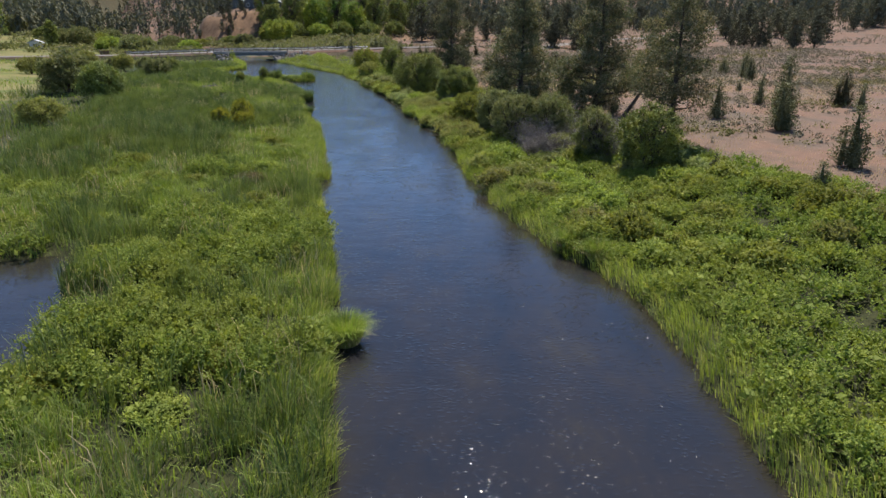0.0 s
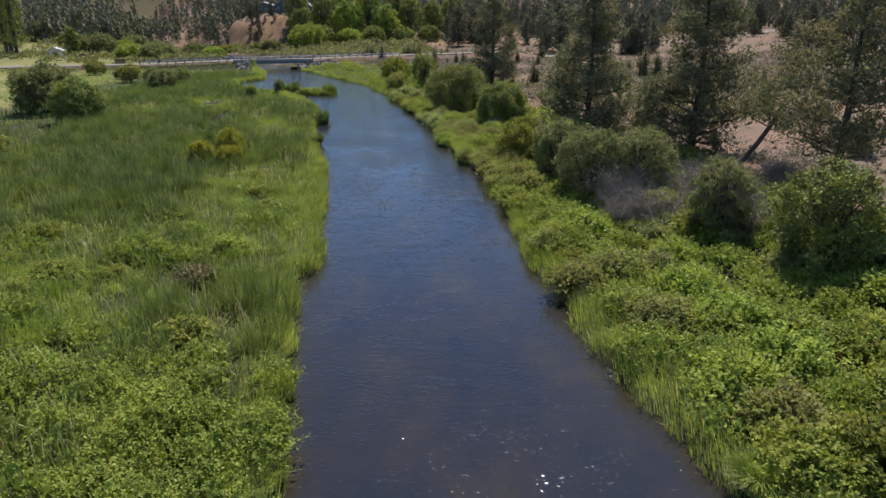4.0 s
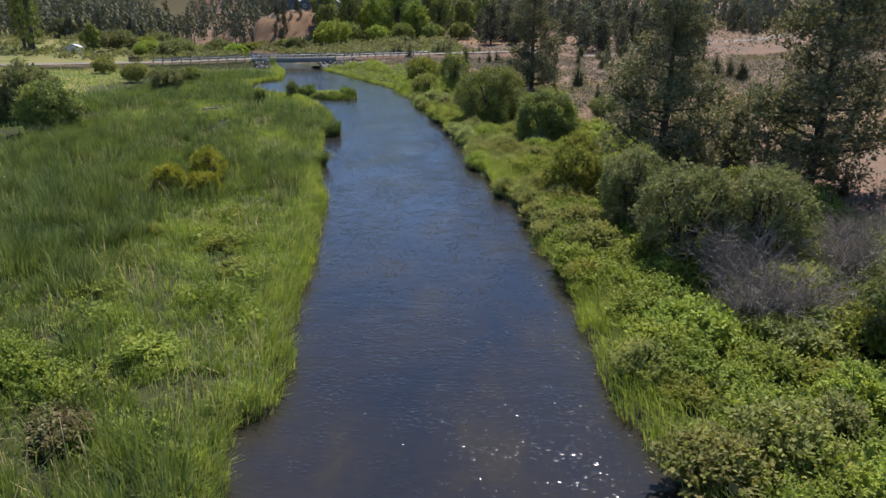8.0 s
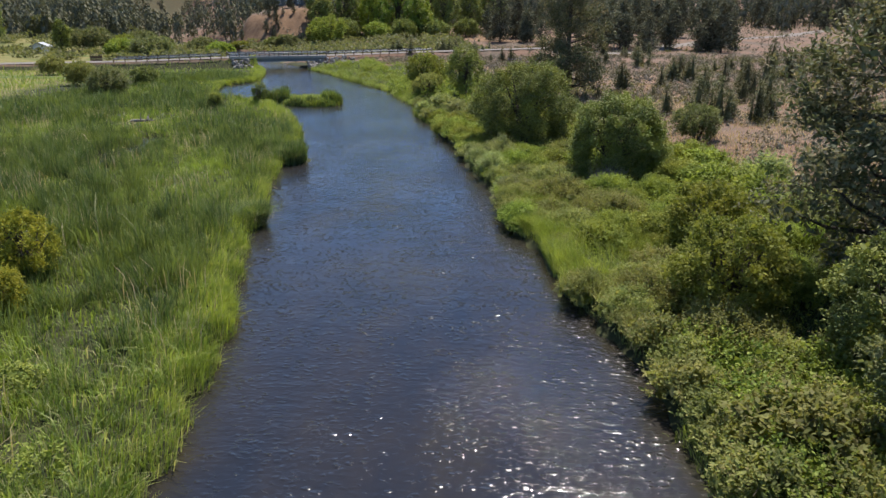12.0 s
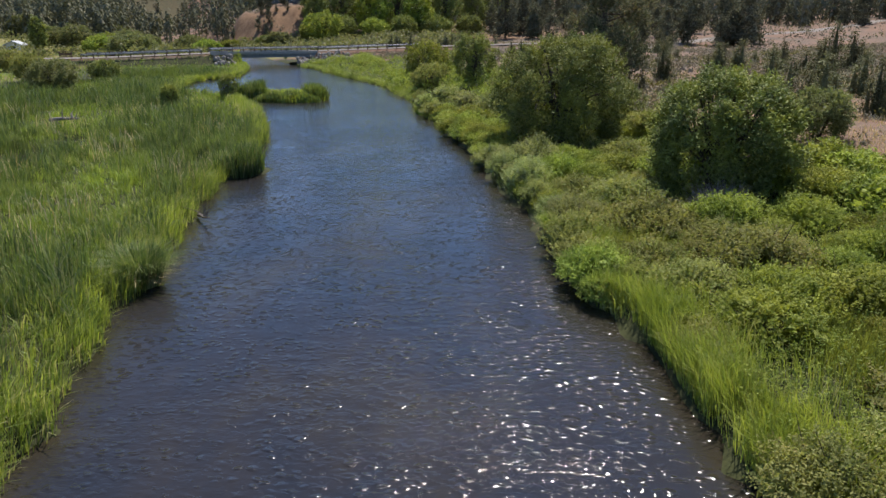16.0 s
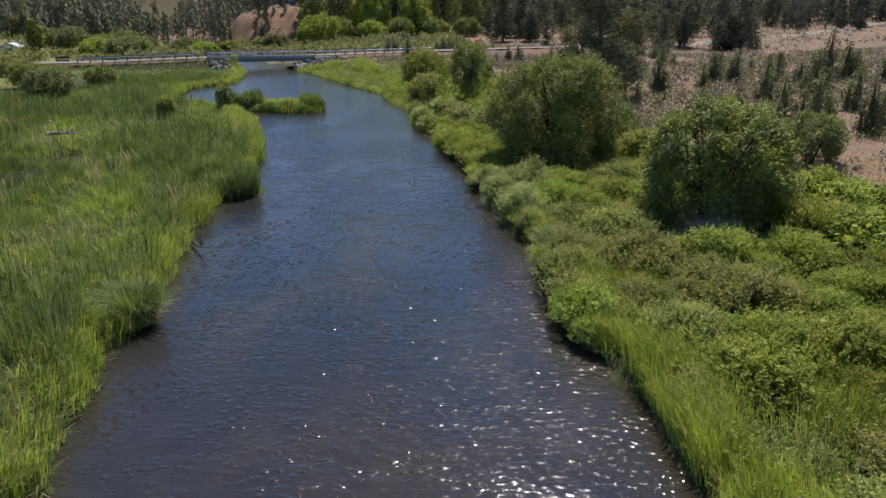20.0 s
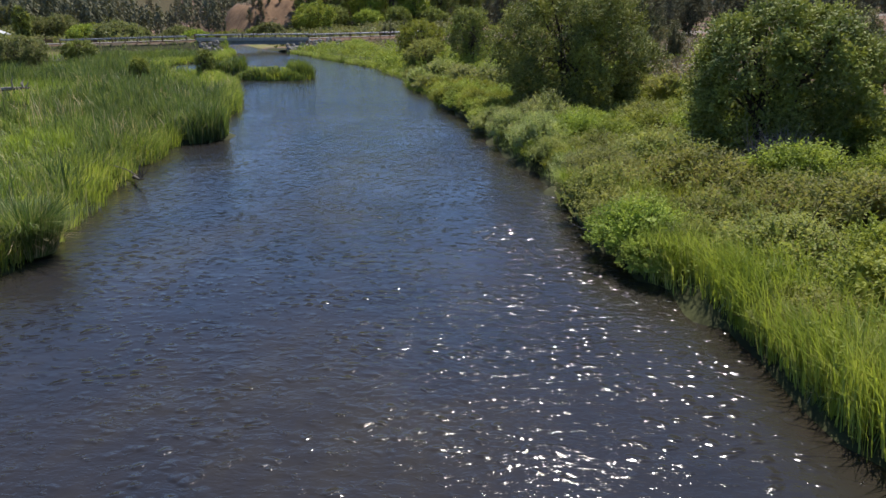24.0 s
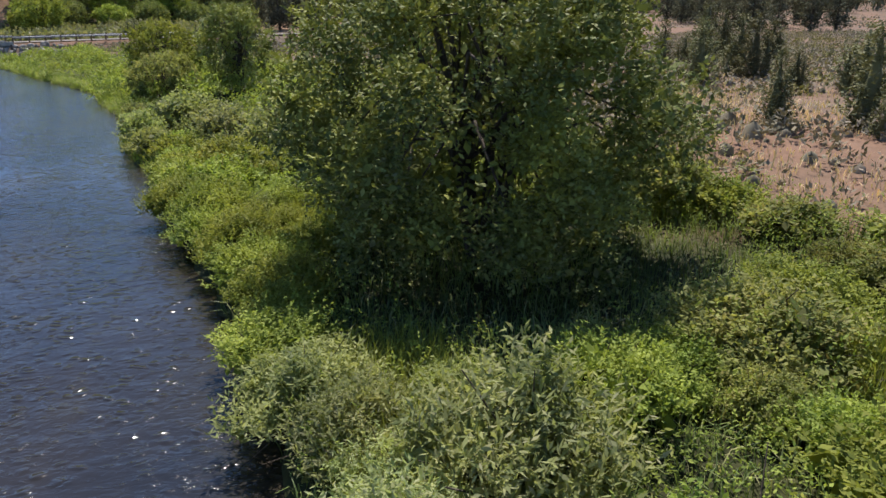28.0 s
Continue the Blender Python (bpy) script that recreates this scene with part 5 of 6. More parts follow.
def in_beds(x, y):
    """Where brambles crowd out the reeds."""
    hit = np.zeros(np.shape(x), bool)
    for px, py, rx, ry, _ in BEDS:
        hit |= np.hypot((x - px) / (rx + 0.3), (y - py) / (ry + 0.3)) < 1
    return hit


def hollow(x, y, grow=0.0):
    """Bare shaded ground under the big bushes."""
    return (np.hypot((x + 2.1) / (3.8 + grow), (y - 97.0) / (2.7 + grow)) < 1) | (np.hypot((x - 1.7) / (2.2 + 0.5 * grow), (y - 85.4) / (1.8 + 0.5 * grow)) < 1)


def scatter(rng, n, x0, x1, y0, y1):
    return rng.uniform(x0, x1, n), rng.uniform(y0, y1, n)


def placed(x, y, sink=0.03):
    return np.stack([x, y, ground_z(x, y) - sink], 1)


def marsh_side(x, y):
    return x < 0.5 * (bank_x(LEFT_BANK, y) + bank_x(RIGHT_BANK, y))


def tall_zone(x, y):
    """Where cattails outgrow the lower marsh grass."""
    return np.sin(x * 0.23 + 0.8) * np.sin(y * 0.13 + 0.4) + 0.6 * np.sin(x * 0.51 + y * 0.33) + 0.5 * np.sin(y * 0.07 - x * 0.11) + 0.35 * step(55, 75, y) + 0.75 * step(4, 12, bank_x(LEFT_BANK, y) - x) - 0.25


def build_marsh():
    rng = np.random.default_rng(31)
    for tall, name, mat, lab in ((True, "cattails", M_REED, "dense dark-green cattails filling the marsh"), (False, "marsh_grass", M_GRASS, "bright green marsh grass and rushes")):
        got = []
        for y0, y1, reach, n, per, w in ((-2, 52, 22, 5000, 32, 0.022), (52, 100, 24, 5600, 34, 0.021), (100, 165, 30, 4600, 16, 0.05), (-2, 165, 60, 5500, 13, 0.06)):
            cy = rng.uniform(y0, y1, n)
            cx = bank_x(LEFT_BANK, cy) - rng.random(n) ** (1.0 if reach < 40 else 0.6) * reach
            f = tall_zone(cx, cy) + rng.normal(0, 0.3, n)
            ok = (water_edge(cx, cy) < 0.15) & ((f > 0.1) == tall) & (cx > LAWN_X) & ~(in_beds(cx, cy) & (rng.random(n) < 0.85))
            cx, cy, f = cx[ok], cy[ok], f[ok]
            patch = np.sin(cx * 1.15 + 1.3 * np.sin(cy * 0.6)) * np.sin(cy * 0.95 + 1.1 * np.sin(cx * 0.5))
            keep = patch + rng.normal(0, 0.25, len(cx)) > -0.5
            cx, cy, f, patch = cx[keep], cy[keep], f[keep], patch[keep]
            size = rng.uniform(0.55, 1.25, len(cx)) * (1 + 0.42 * patch)
            low = np.interp(cy, [0, 30, 60, 90, 110, 170], [0.95, 0.9, 0.78, 0.74, 0.72, 0.66])
            h = (np.clip(1.15 + 0.3 * f, 1.0, 1.9) if tall else np.full(len(cx), 0.72)) * size * low
            aim = rng.uniform(0, 6.283, len(cx))
            k = len(cx) * per
            dx, dy = rng.normal(0, 0.15, k) * (1 + 2 * w / 0.05 * (w > 0.04)), rng.normal(0, 0.15, k) * (1 + 2 * w / 0.05 * (w > 0.04))
            x, y = np.repeat(cx, per) + dx, np.repeat(cy, per) + dy
            tw = np.stack([0.35 * np.cos(np.repeat(aim, per)) + 3.2 * dx, 0.35 * np.sin(np.repeat(aim, per)) + 3.2 * dy, np.zeros(k)], 1)
            ok = water_edge(x, y) < 0.2
            x, y, tw, h = x[ok], y[ok], tw[ok], np.repeat(h, per)[ok]
            got.append(blades(rng, placed(x, y), h * rng.uniform(0.6, 1.15, len(x)), w * (1.1 if tall else 0.9) * rng.uniform(0.6, 1.35, len(x)), rng.uniform(0.05, 0.62 if tall else 1.0, len(x)), tw))
        tagged(new(name, raw_mesh(name, *joined(got), mat)), lab, "reeds" if tall else "grass", kind="stuff")
    n = 105000
    y = rng.uniform(-2, 104, n)
    x = bank_x(LEFT_BANK, y) - rng.random(n) * 25
    ok = water_edge(x, y) < 0.05
    v = blades(rng, placed(x[ok], y[ok]), rng.uniform(0.2, 0.7, ok.sum()), 0.026, rng.uniform(0.3, 1.1, ok.sum()))
    tagged(new("marsh_turf", raw_mesh("marsh_turf", *v, M_GRASS)), "short green sedge under the reeds", "grass", kind="stuff")
    y = rng.uniform(5, 110, 14000)
    x = bank_x(LEFT_BANK, y) - rng.random(14000) * 26
    ok = (water_edge(x, y) < 0) & (np.sin(x * .7 + y * .31) * np.sin(y * .45) > 0.35)
    v = blades(rng, placed(x[ok], y[ok]), rng.uniform(0.8, 1.5, ok.sum()), 0.022, rng.uniform(0.1, 0.6, ok.sum()))
    tagged(new("dry_stalks", raw_mesh("dry_stalks", *v, M_STRAW)), "pale dry stalks among the reeds", "dry grass", kind="stuff")


def build_bank_grass():
    """Long grass hanging over both water edges, on the island and round the pond."""
    rng = np.random.default_rng(37)
    got = []
    n = 120000
    x, y = np.empty(n), rng.uniform(-2, 185, n)
    left = rng.random(n) < 0.5
    x = np.where(left, bank_x(LEFT_BANK, y) - rng.gamma(1.5, 0.45, n) + 0.25, bank_x(RIGHT_BANK, y) + rng.gamma(1.8, np.where(y < 50, 0.75, 0.5), n) - 0.3)
    clump = np.sin(y * 2.1 + 3 * left) * np.sin(y * 0.83 + 1) + 0.5 * np.sin(y * 5.1)
    ok = (water_edge(x, y) < 0.12) & (clump + rng.normal(0, 0.5, n) > np.where(left, -0.9, np.where((y > 62) & (y < 104), 9.0, -0.9)))
    x, y, left = x[ok], y[ok], left[ok]
    tw = np.stack([np.where(left, 0.6, -0.6), 0.1 * np.ones(len(x)), np.zeros(len(x))], 1)
    got.append(blades(rng, placed(x, y), rng.uniform(0.4, 0.95, len(x)) * np.where(left | (y < 58), 1.0, 0.6), rng.uniform(0.012, 0.022, len(x)) * np.where(left | (y < 58), 1, 0.7) * (1 + np.maximum(y - 95, 0) / 50), rng.uniform(0.25, 0.85, len(x)), tw))
    x, y = scatter(rng, 34000, -34, -16, 118, 132)
    ok = (np.hypot(x + 26.2, y - 125.5) < 7) & (water_edge(x, y) < 0.2)
    x, y = x[ok], y[ok]
    tuft = 0.55 + 0.45 * np.sin(x * 1.7 + np.sin(y * 1.3)) * np.sin(y * 1.5 + 1)
    got.append(blades(rng, placed(x, y), (0.35 + 0.5 * tuft) * rng.uniform(0.6, 1.15, len(x)), 0.05, rng.uniform(0.1, 0.8, len(x))))
    reeds = []
    for cx, cy, rx, ry, n, h in ((-30.2, 124.4, 1.5, 1.3, 1500, 1.7), (-23.9, 124.9, 1.1, 1.4, 1200, 1.35), (-26.0, 122.6, 3.0, 0.5, 900, 0.9), (-17.9, 91.3, 0.9, 1.2, 1700, 1.35), (-18.9, 91.9, 0.7, 1.0, 800, 1.2)):
        a, r = rng.uniform(0, 6.283, n), np.sqrt(rng.random(n))
        x, y = cx + rx * r * np.cos(a), cy + ry * r * np.sin(a)
        p = np.stack([x, y, np.maximum(ground_z(x, y), -0.15) - 0.05], 1)
        reeds.append(blades(rng, p, h * rng.uniform(0.5, 1.15, n), 0.03 + 0.0004 * cy * (cy > 100), rng.uniform(0.05, 0.6, n)))
    tagged(new("water_reeds", raw_mesh("water_reeds", *joined(reeds), M_REED)), "dark upright reeds standing in the shallow water", "reeds", kind="stuff")
    tagged(new("bank_grass", raw_mesh("bank_grass", *joined(got), M_FRINGE)), "long green grass hanging over the water edge", "grass", kind="stuff")


def grass_clump(x, y, r, h, seed, material=M_GRASS, lean=1.1):
    rng = np.random.default_rng(seed)
    n = 2600
    a, d = rng.uniform(0, 6.283, n), r * 0.6 * np.sqrt(rng.random(n))
    pos = np.stack([d * np.cos(a), d * np.sin(a), -0.05 + 0 * a], 1)
    tw = np.stack([np.cos(a), np.sin(a), 0 * a], 1) * 1.5
    c = thing("grass_tussock", "rounded bright-green grass tussock leaning over the water", "grass", (x, y, max(0.05, float(ground_z(x, y)))), 0, group="grass tussocks")
    part("tuft", raw_mesh("tuft", *blades(rng, pos, h * rng.uniform(0.45, 1.15, n), 0.016, rng.uniform(0.1, lean, n), tw), material), None, c)
    k = 260
    a, d = rng.uniform(0, 6.283, k), r * 0.62 * np.sqrt(rng.uniform(0.5, 1, k))
    pos = np.stack([d * np.cos(a), d * np.sin(a), -0.05 + 0 * a], 1)
    part("dry_blades", raw_mesh("dry_blades", *blades(rng, pos, h * rng.uniform(0.3, 0.7, k), 0.012, rng.uniform(0.8, 1.4, k), np.stack([np.cos(a), np.sin(a), 0 * a], 1) * 2), M_STRAW), None, c, "pale dry blades hanging round the base")


def build_thicket():
    """Leafy undergrowth between the shrubs of the right bank."""
    rng = np.random.default_rng(41)
    n = 34000
    y = -2 + 187 * rng.random(n) ** 1.2
    x = bank_x(RIGHT_BANK, y) + 0.3 + rng.random(n) * (belt_width(y) - 0.3 + 0.8 * rolling(rng.random(n) * 3, y * 3))
    ok = (water_edge(x, y) < -0.1) & ~hollow(x, y)
    x, y = x[ok], y[ok]
    z = rng.random(len(x)) ** 0.45 * (0.38 + 0.62 * np.abs(np.sin(x * 0.9 + 0.7 * np.sin(y * 0.8)) * np.sin(y * 1.0 + 0.6 * np.sin(x * 0.7)))) + 0.05
    p = placed(x, y)
    p[:, 2] += np.where((y < 66) & (x > bank_x(RIGHT_BANK, y) + 2), 0.4 * z, z)
    way = unit(rng.normal(0, 0.5, p.shape) + [0, 0, 0.9])
    v, q = sprigs(rng, p, way, 6, 0.24, 0.07, 0.03, 0.2)
    heap = []
    made = []
    for _ in range(5000):
        cy = rng.uniform(-2, 66)
        cx = float(bank_x(RIGHT_BANK, cy)) + 1.2 + rng.random() * (float(belt_width(cy)) - 1.4)
        r = rng.uniform(0.7, 1.6)
        if any((cx - a) ** 2 + (cy - b) ** 2 < (0.70 * (r + s)) ** 2 for a, b, s in made):
            continue
        made.append((cx, cy, r))
        if len(made) >= 330:
            break
    for cx, cy, r in made:
        lb = dome_lobes(rng, int(12 + 9 * r * r), 0.95, 0.95, 0.30 / r ** 0.5)
        pts, nrm = lobe_points(rng, int(150 * r * r) + 40, lb, 0.0, 0.7)
        base, size = np.array([cx, cy, float(ground_z(cx, cy))]), np.array([r, r, min(r, 1.15) * 0.9])
        heap.append(sprigs(rng, base + pts * size, unit(nrm + [0, 0, 1.0] + rng.normal(0, 0.25, pts.shape)), 5, 0.2, 0.105, 0.058, 0.2))
        v2, q2 = inner_leaves(rng, lb, 7)
        heap.append((base + v2 * size, q2))
    tagged(new("thicket", raw_mesh("thicket", *joined(heap), M_BRAMBLE)), "low rounded green thicket covering the river flat", "thicket", kind="stuff")
    tagged(new("undergrowth", raw_mesh("undergrowth", v, q, M_BRAMBLE)), "dense green leafy undergrowth along the bank", "undergrowth", kind="stuff")
    y = rng.uniform(-2, 185, 30000)
    x = bank_x(RIGHT_BANK, y) + 0.2 + rng.random(30000) * belt_width(y)
    ok = (water_edge(x, y) < -0.1) & ((y > 105) | ((y < 60) & (x < bank_x(RIGHT_BANK, y) + 2.2))) & (np.sin(x * 0.6 + 2) * np.sin(y * 0.33) + 0.4 * np.sin(y * 0.9 + x) > 0.35)
    v = blades(rng, placed(x[ok], y[ok]), rng.uniform(0.5, 1.0, ok.sum()), 0.013, rng.uniform(0.1, 0.8, ok.sum()))
    tagged(new("bank_meadow_grass", raw_mesh("bank_meadow_grass", *v, M_GRASS)), "tall green grass patches between the shrubs", "grass", kind="stuff")


def sage_mounds(rng, x, y, size, k, leaf):
    d = unit(rng.normal(0, 1, (len(x), k, 3)))
    d[..., 2] = np.abs(d[..., 2])
    c = (np.stack([x, y, ground_z(x, y)], 1)[:, None] + d * size[:, None, None] * [1.0, 1.0, 0.85] * rng.uniform(0.7, 1.05, (len(x), k, 1))).reshape(-1, 3)
    return joined([sprigs(rng, c, unit(d.reshape(-1, 3) + [0, 0, 0.8]), 2, 0.12, leaf, leaf * 0.5), domes(placed(x, y), size * 0.3, size * 0.4, 2, 6, rng)])


def build_sage():
    rng = np.random.default_rng(43)
    got, bright = [], []
    for y0, y1, n, k, leaf, s0, s1 in ((18, 108, 5600, 20, 0.17, 0.22, 0.68), (100, 255, 14000, 9, 0.26, 0.32, 0.8), (250, 430, 5200, 5, 0.45, 0.5, 1.3)):
        y = y0 + (y1 - y0) * rng.random(n)
        x = bank_x(RIGHT_BANK, y) + belt_width(y) + rng.random(n) ** 1.2 * (60 + (0.5 if y0 < 250 else 1.05) * y)
        f = np.sin(x * 0.21) * np.sin(y * 0.17 + 0.6) + 0.5 * np.sin(x * 0.07 - y * 0.05)
        s, off = road_frame(x, y)
        ok = (f + rng.normal(0, 0.35, n) > -0.15 - 0.65 * step(85, 125, y)) & (np.abs(off) > 6) & (np.hypot((x - 14) / 7, (y - 108) / 5) > 1)
        x, y = x[ok], y[ok]
        size = rng.uniform(s0, s1, len(x)) * np.where(rng.random(len(x)) < 0.12, 1.5, 1.0)
        g = np.sin(x * 0.16 + 1.1) * np.sin(y * 0.11 - 0.6) + 0.4 * np.sin(x * 0.5 + y * 0.4) + rng.normal(0, 0.22, len(x))
        yellow = g > np.where((y > 88) & (y < 135) & (x < 30), 0.3, 0.72)
        got.append(sage_mounds(rng, x[~yellow], y[~yellow], size[~yellow], k, leaf))
        bright.append(sage_mounds(rng, x[yellow], y[yellow], size[yellow], k, leaf))
    tagged(new("sagebrush", raw_mesh("sagebrush", *joined(got), M_SAGE)), "low grey-green sagebrush scattered over dry sand", "sagebrush", kind="stuff")
    tagged(new("rabbitbrush", raw_mesh("rabbitbrush", *joined(bright), M_RABBIT)), "low yellow-green rabbitbrush between the sagebrush", "rabbitbrush", kind="stuff")
    n = 110000
    y = np.where(rng.random(n) < 0.3, rng.uniform(82, 116, n), 18 + 150 * rng.random(n) ** 1.2)
    x = bank_x(RIGHT_BANK, y) + belt_width(y) - 1 + rng.random(n) ** 1.6 * (45 + 0.3 * y)
    f = np.sin(x * 0.33 + 2) * np.sin(y * 0.27) + 0.5 * np.sin(x * 0.9 + y * 0.6)
    ok = f + rng.normal(0, 0.4, n) > np.where((y > 82) & (y < 130), -0.6, 0.15)
    v = blades(rng, placed(x[ok], y[ok], 0.01), rng.uniform(0.12, 0.36, ok.sum()), 0.016 + 0.0004 * np.maximum(y[ok] - 70, 0), rng.uniform(0.2, 0.9, ok.sum()))
    tagged(new("dry_grass", raw_mesh("dry_grass", *v, M_STRAW)), "sparse straw-coloured grass on the sand", "dry grass", kind="stuff")


build_marsh()
build_bank_grass()
build_thicket()
build_sage()
for _i, (_x, _y, _r, _h) in enumerate([(-3.1, 20.2, 0.75, 1.05), (6.9, 28.3, 0.65, 0.9), (-15.1, 77.0, 0.75, 1.15), (5.9, 29.8, 0.6, .9), (-3.3, 80.3, 0.6, 0.8), (-4.1, 82.0, 0.6, 0.8)]):
    grass_clump(_x, _y, _r, _h, 300 + _i, M_REED if _x < -12 else M_GRASS, 1.1)

_rng = np.random.default_rng(77)
_made = []
_y = 60.0
while _y < 120:
    _s = _rng.uniform(0.7, 1.15)
    _made.append((float(bank_x(RIGHT_BANK, _y)) + 0.55 + _rng.uniform(-0.1, 0.5), _y, _s))
    _y += 1.25 * _s
for _try in range(4000):
    _y = _rng.uniform(26, 118)
    _x = float(bank_x(RIGHT_BANK, _y)) + 0.5 + _rng.random() * (float(belt_width(_y)) - 1.0)
    _s = _rng.uniform(0.85, 1.6)
    if any((_x - a) ** 2 + (_y - b) ** 2 < (0.52 * (_s + c)) ** 2 for a, b, c in _made):
        continue
    if bool(hollow(_x, _y, 0.7 * _s)) or (_y < 70 and math.sin(_x * 0.6 + 2) * math.sin(_y * 0.33) + 0.4 * math.sin(_y * 0.9 + _x) > 0.45):
        continue
    _made.append((_x, _y, _s))
    if len(_made) >= 300:
        break
_more = 0
for _try in range(3000):
    _y = _rng.uniform(74, 104)
    _x = float(bank_x(RIGHT_BANK, _y)) + 0.4 + _rng.random() * (float(belt_width(_y)) - 0.9)
    _s = _rng.uniform(0.6, 0.95)
    if bool(hollow(_x, _y, 0.7 * _s)) or any((_x - a) ** 2 + (_y - b) ** 2 < (0.5 * (_s + c)) ** 2 for a, b, c in _made):
        continue
    _made.append((_x, _y, _s))
    _more += 1
    if _more >= 34:
        break
for _i, (_x, _y, _s) in enumerate(_made):
    _near = 66 < _y < 104 and _x < float(bank_x(RIGHT_BANK, _y)) + 10
    _edge = _x - float(bank_x(RIGHT_BANK, _y))
    _u = math.sin(_x * 0.31 + 1) + math.sin(_y * 0.21 + 0.5 * _x * 0.2) + _rng.normal(0, 0.5)
    if _edge < 0.9 and 69.5 < _y < 76.5:
        continue
    _k = "olive" if (_edge < 3.5 and _u > 0.5) or _u > 1.6 or (_edge < 5 and 77 < _y < 88 and _u > -0.9) else ("willow" if _u < -1.25 or (90 < _y < 96 and _u < -0.2) else "rose")
    plant_shrub(_k + ("_fine" if _near else ""), _x, _y, _s, _rng.uniform(0.72, 1.02), _rng.uniform(0, 360), _i)
for _i in range(34):
    _y = _rng.uniform(14, 62)
    _x = float(bank_x(LEFT_BANK, _y)) - _rng.uniform(1.5, 18)
    if float(water_edge(_x, _y)) > -0.6:
        continue
    plant_shrub("rose", _x, _y, _rng.uniform(0.7, 1.2), _rng.uniform(0.5, 0.7), _rng.uniform(0, 360), _i, "low shrubs in the marsh")
for _i, (_x, _y, _s) in enumerate([(-11.9, 41.8, 0.9), (-12.6, 42.6, 0.7), (-30, 60, 1.0), (-27.0, 50.0, 0.8), (9.0, 40.0, 0.9), (8.2, 39.2, 0.8)]):
    plant_shrub("red", _x, _y, _s, 0.9, 50 * _i, _i, "reddish shrubs")


def build_far_bank():
    """Joined shrubs on the bank between the bend and the road."""
    rng = np.random.default_rng(83)
    got = []
    for _ in range(85):
        y = rng.uniform(119, 186)
        x = float(bank_x(RIGHT_BANK, y)) + 0.5 + rng.random() * 12
        s = rng.uniform(0.9, 1.6)
        along, off = road_frame(x, y)
        if along < 8 and off > -11:
            continue
        p, nrm = lobe_points(rng, 150, dome_lobes(rng, 5, 0.6, 0.95, 0.5), -0.2)
        base = np.array([x, y, float(ground_z(x, y))])
        got.append(sprigs(rng, base + p * s, unit(nrm + [0, 0, 0.6]), 3, 0.3, 0.2, 0.12))
    tagged(new("bank_scrub", raw_mesh("bank_scrub", *joined(got), M_ROSE)), "yellow-green scrub lining the bank below the road", "scrub", kind="stuff")


def mound(rng, x, y, r, h, thick, leaf, width):
    """A low leafy mound of small heads with shaded gaps between them."""
    lb = dome_lobes(rng, int(8 + 10 * r * r), 0.95, 0.95, 0.28 / r ** 0.5)
    p, nrm = lobe_points(rng, int(thick * r * r) + 20, lb, 0.0, 0.7)
    base, size = np.array([x, y, float(ground_z(x, y))]), np.array([r, r, h])
    v, q = inner_leaves(rng, lb, 6)
    return joined([sprigs(rng, base + p * size, unit(nrm + [0, 0, 1.0] + rng.normal(0, 0.25, p.shape)), 5, 0.2, leaf, width, 0.2), (base + v * size, q)])


def build_marsh_herbs():
    """Leafy herbs and low brambles in mounds between the marsh grasses."""
    rng = np.random.default_rng(89)
    got = []
    for y0, y1, n, reach in ((15, 38, 130, 20), (38, 64, 50, 22)):
        for _ in range(n):
            y = rng.uniform(y0, y1)
            x = float(bank_x(LEFT_BANK, y)) - 0.8 - rng.random() * reach
            if float(water_edge(x, y)) > -0.4 or float(tall_zone(x, y)) > 0.25:
                continue
            got.append(mound(rng, x, y, rng.uniform(0.5, 1.2), rng.uniform(0.6, 1.0), 75, 0.1, 0.05))
    tagged(new("marsh_herbs", raw_mesh("marsh_herbs", *joined(got), M_BRAMBLE)), "low yellow-green leafy herbs in mounds in the marsh", "herbs", kind="stuff")


def build_marsh_brambles():
    """A low spread of yellow-green leafy growth, and reed-bed mounds round it."""
    rng = np.random.default_rng(97)
    got = []
    for px, py, rx, ry, n in BEDS:
        for _ in range(n):
            a, r0 = rng.uniform(0, 6.283), math.sqrt(rng.random())
            x, y = px + rx * r0 * math.cos(a), py + ry * r0 * math.sin(a)
            if float(water_edge(x, y)) > -0.5:
                continue
            got.append(mound(rng, x, y, rng.uniform(0.5, 1.0), rng.uniform(0.8, 1.2), 120, 0.1, 0.052))
    tagged(new("marsh_brambles", raw_mesh("marsh_brambles", *joined(got), M_BRAMBLE)), "low yellow-green brambles spreading through the marsh", "brambles", kind="stuff")


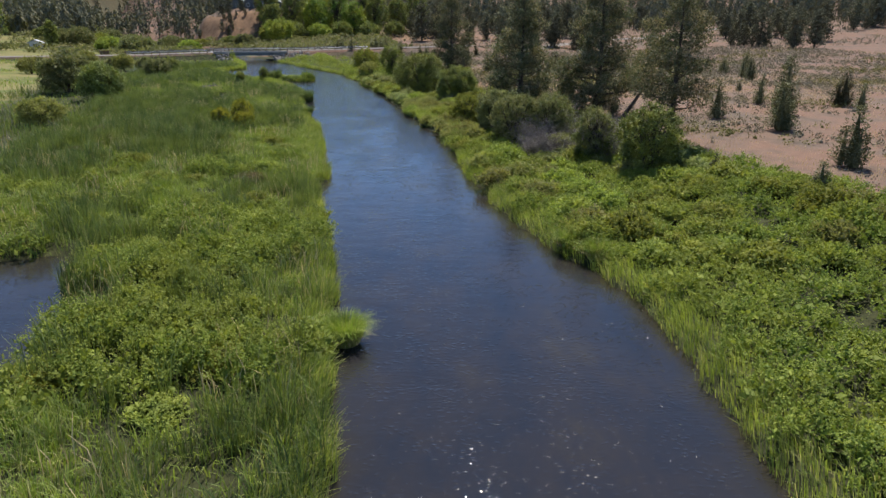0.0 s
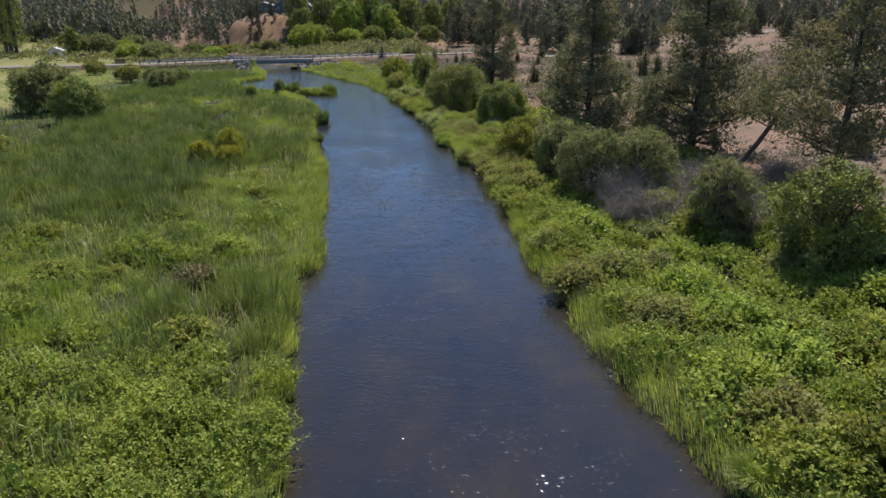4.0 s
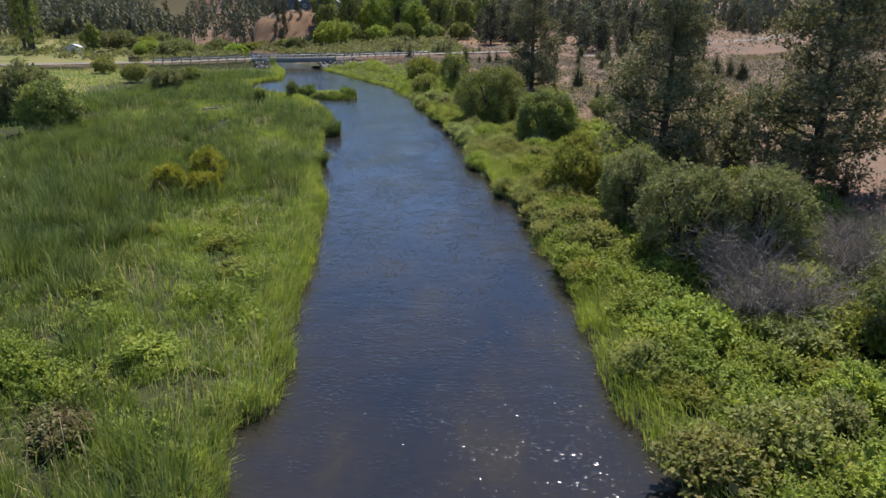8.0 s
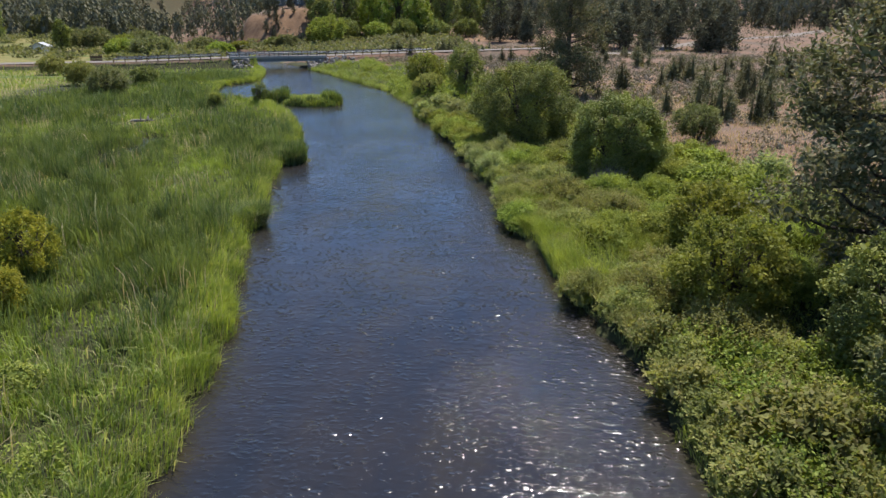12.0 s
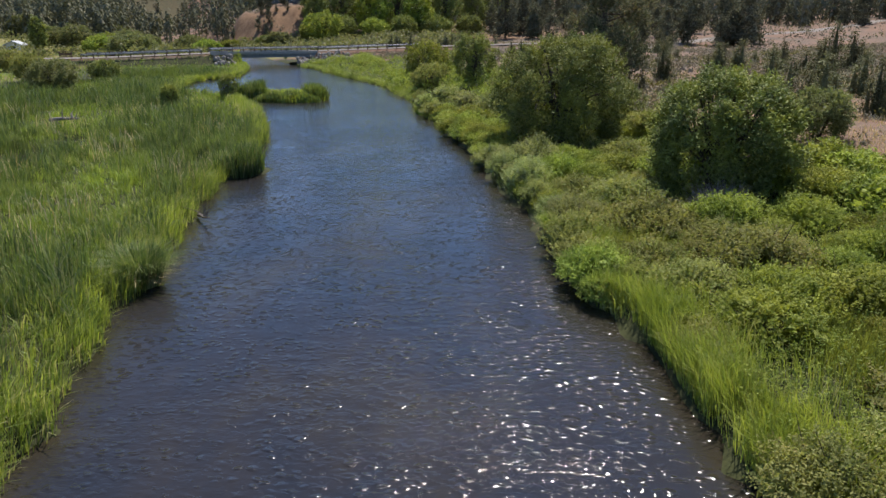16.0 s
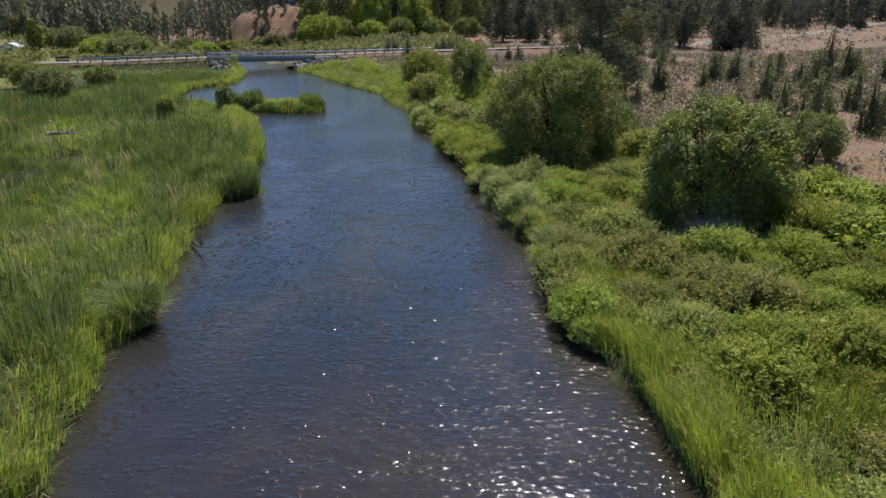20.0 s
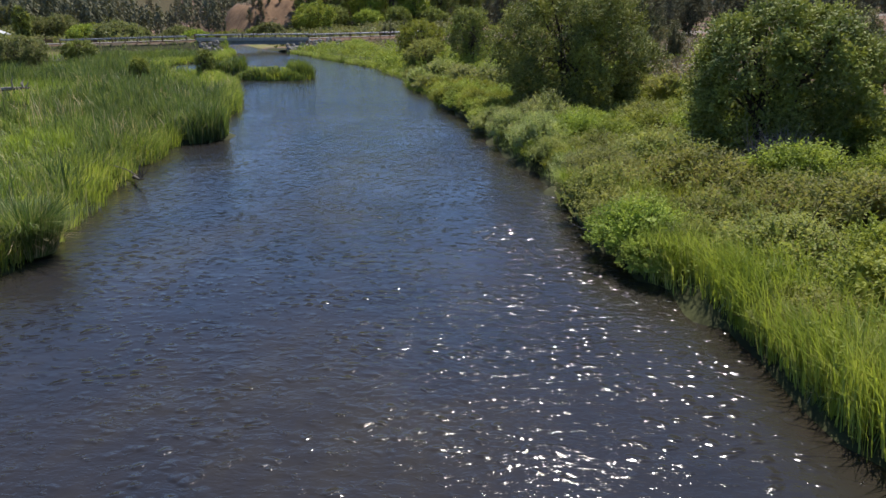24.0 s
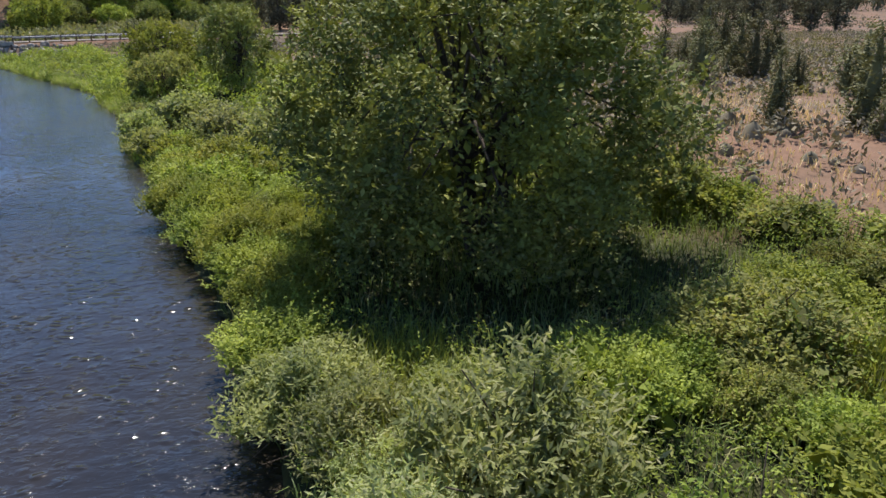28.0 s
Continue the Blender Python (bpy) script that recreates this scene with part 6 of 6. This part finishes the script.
def build_near_growth():
    """Feathery horsetails and grass filling the hollows between the bank shrubs."""
    rng = np.random.default_rng(101)
    n = 150000
    y = rng.uniform(70, 106, n)
    x = bank_x(RIGHT_BANK, y) + 0.4 + rng.random(n) * (belt_width(y) - 1)
    f = np.sin(x * 0.9 + 0.5) * np.sin(y * 0.7 + 0.8 * np.sin(x * 0.4))
    ok = (water_edge(x, y) < -0.15) & (f + rng.normal(0, 0.12, n) > 0.38) & ~hollow(x, y)
    x, y, f = x[ok], y[ok], f[ok]
    h = (0.55 + 0.3 * f) * rng.uniform(0.6, 1.15, len(x))
    v = blades(rng, placed(x, y), h, rng.uniform(0.009, 0.016, len(x)), rng.uniform(0.1, 0.55, len(x)))
    tagged(new("horsetails", raw_mesh("horsetails", *v, M_ROSE)), "soft bright-green horsetails between the bank shrubs", "grass", kind="stuff")
    n = 11000
    y = rng.uniform(69, 77, n)
    x = bank_x(RIGHT_BANK, y) + 0.05 + rng.gamma(1.8, 0.36, n)
    ok = (water_edge(x, y) < 0.0) & (np.sin(y * 2.3 + x) * np.sin(x * 2.9 + 1) + rng.normal(0, 0.4, n) > -0.3)
    x, y = x[ok], y[ok]
    tw = np.stack([-0.35 + 0.4 * np.sin(y * 3 + x), 0.4 * np.sin(x * 2.5 + 1), 0 * x], 1)
    v = blades(rng, placed(x, y), rng.uniform(0.45, 1.05, len(x)), rng.uniform(0.01, 0.018, len(x)), rng.uniform(0.1, 0.75, len(x)), tw)
    tagged(new("waterside_grass", raw_mesh("waterside_grass", *v, M_FRINGE)), "tall bright grass at the water edge below the shrubs", "grass", kind="stuff")
    n = 85000
    y = rng.uniform(56, 106, n)
    x = bank_x(RIGHT_BANK, y) + 0.05 + rng.random(n) * (belt_width(y) - 0.6)
    ok = water_edge(x, y) < -0.02
    x, y = x[ok], y[ok]
    v = blades(rng, placed(x, y), rng.uniform(0.15, 0.5, len(x)), 0.016, rng.uniform(0.3, 1.2, len(x)))
    tagged(new("bank_turf", raw_mesh("bank_turf", *v, M_REED)), "short green grass under the bank shrubs", "grass", kind="stuff")
    n = 17000
    y = rng.uniform(70, 106, n)
    x = bank_x(RIGHT_BANK, y) + 0.1 + rng.random(n) * (belt_width(y) - 0.4)
    ok = (water_edge(x, y) < -0.05) & ~hollow(x, y)
    x, y = x[ok], y[ok]
    p = placed(x, y)
    p[:, 2] += rng.random(len(x)) ** 0.5 * (0.3 + 0.4 * np.abs(np.sin(x * 1.3 + 1) * np.sin(y * 1.1)))
    v = sprigs(rng, p, unit(rng.normal(0, 0.5, p.shape) + [0, 0, 0.9]), 7, 0.2, 0.06, 0.026, 0.2)
    tagged(new("bank_herbs", raw_mesh("bank_herbs", *v, M_BRAMBLE)), "low leafy herbs covering the bank between shrubs", "herbs", kind="stuff")


def build_lawn_edge():
    """Rough grass between the marsh, the lawn and the road bank."""
    rng = np.random.default_rng(103)
    n = 34000
    x, y = rng.uniform(-125, -46, n), rng.uniform(95, 196, n)
    s, off = road_frame(x, y)
    ok = (off < -3.8) & (water_edge(x, y) < -0.2) & ((off > -16) | (np.sin(x * 0.19) * np.sin(y * 0.16 + 1) + rng.normal(0, 0.3, n) > -0.1))
    x, y = x[ok], y[ok]
    v = blades(rng, placed(x, y), rng.uniform(0.3, 0.8, len(x)), 0.07, rng.uniform(0.2, 0.9, len(x)))
    tagged(new("rough_grass", raw_mesh("rough_grass", *v, M_GRASS)), "rough green grass below the road bank", "grass", kind="stuff")


build_lawn_edge()
build_near_growth()
build_far_bank()
build_marsh_herbs()
build_marsh_brambles()
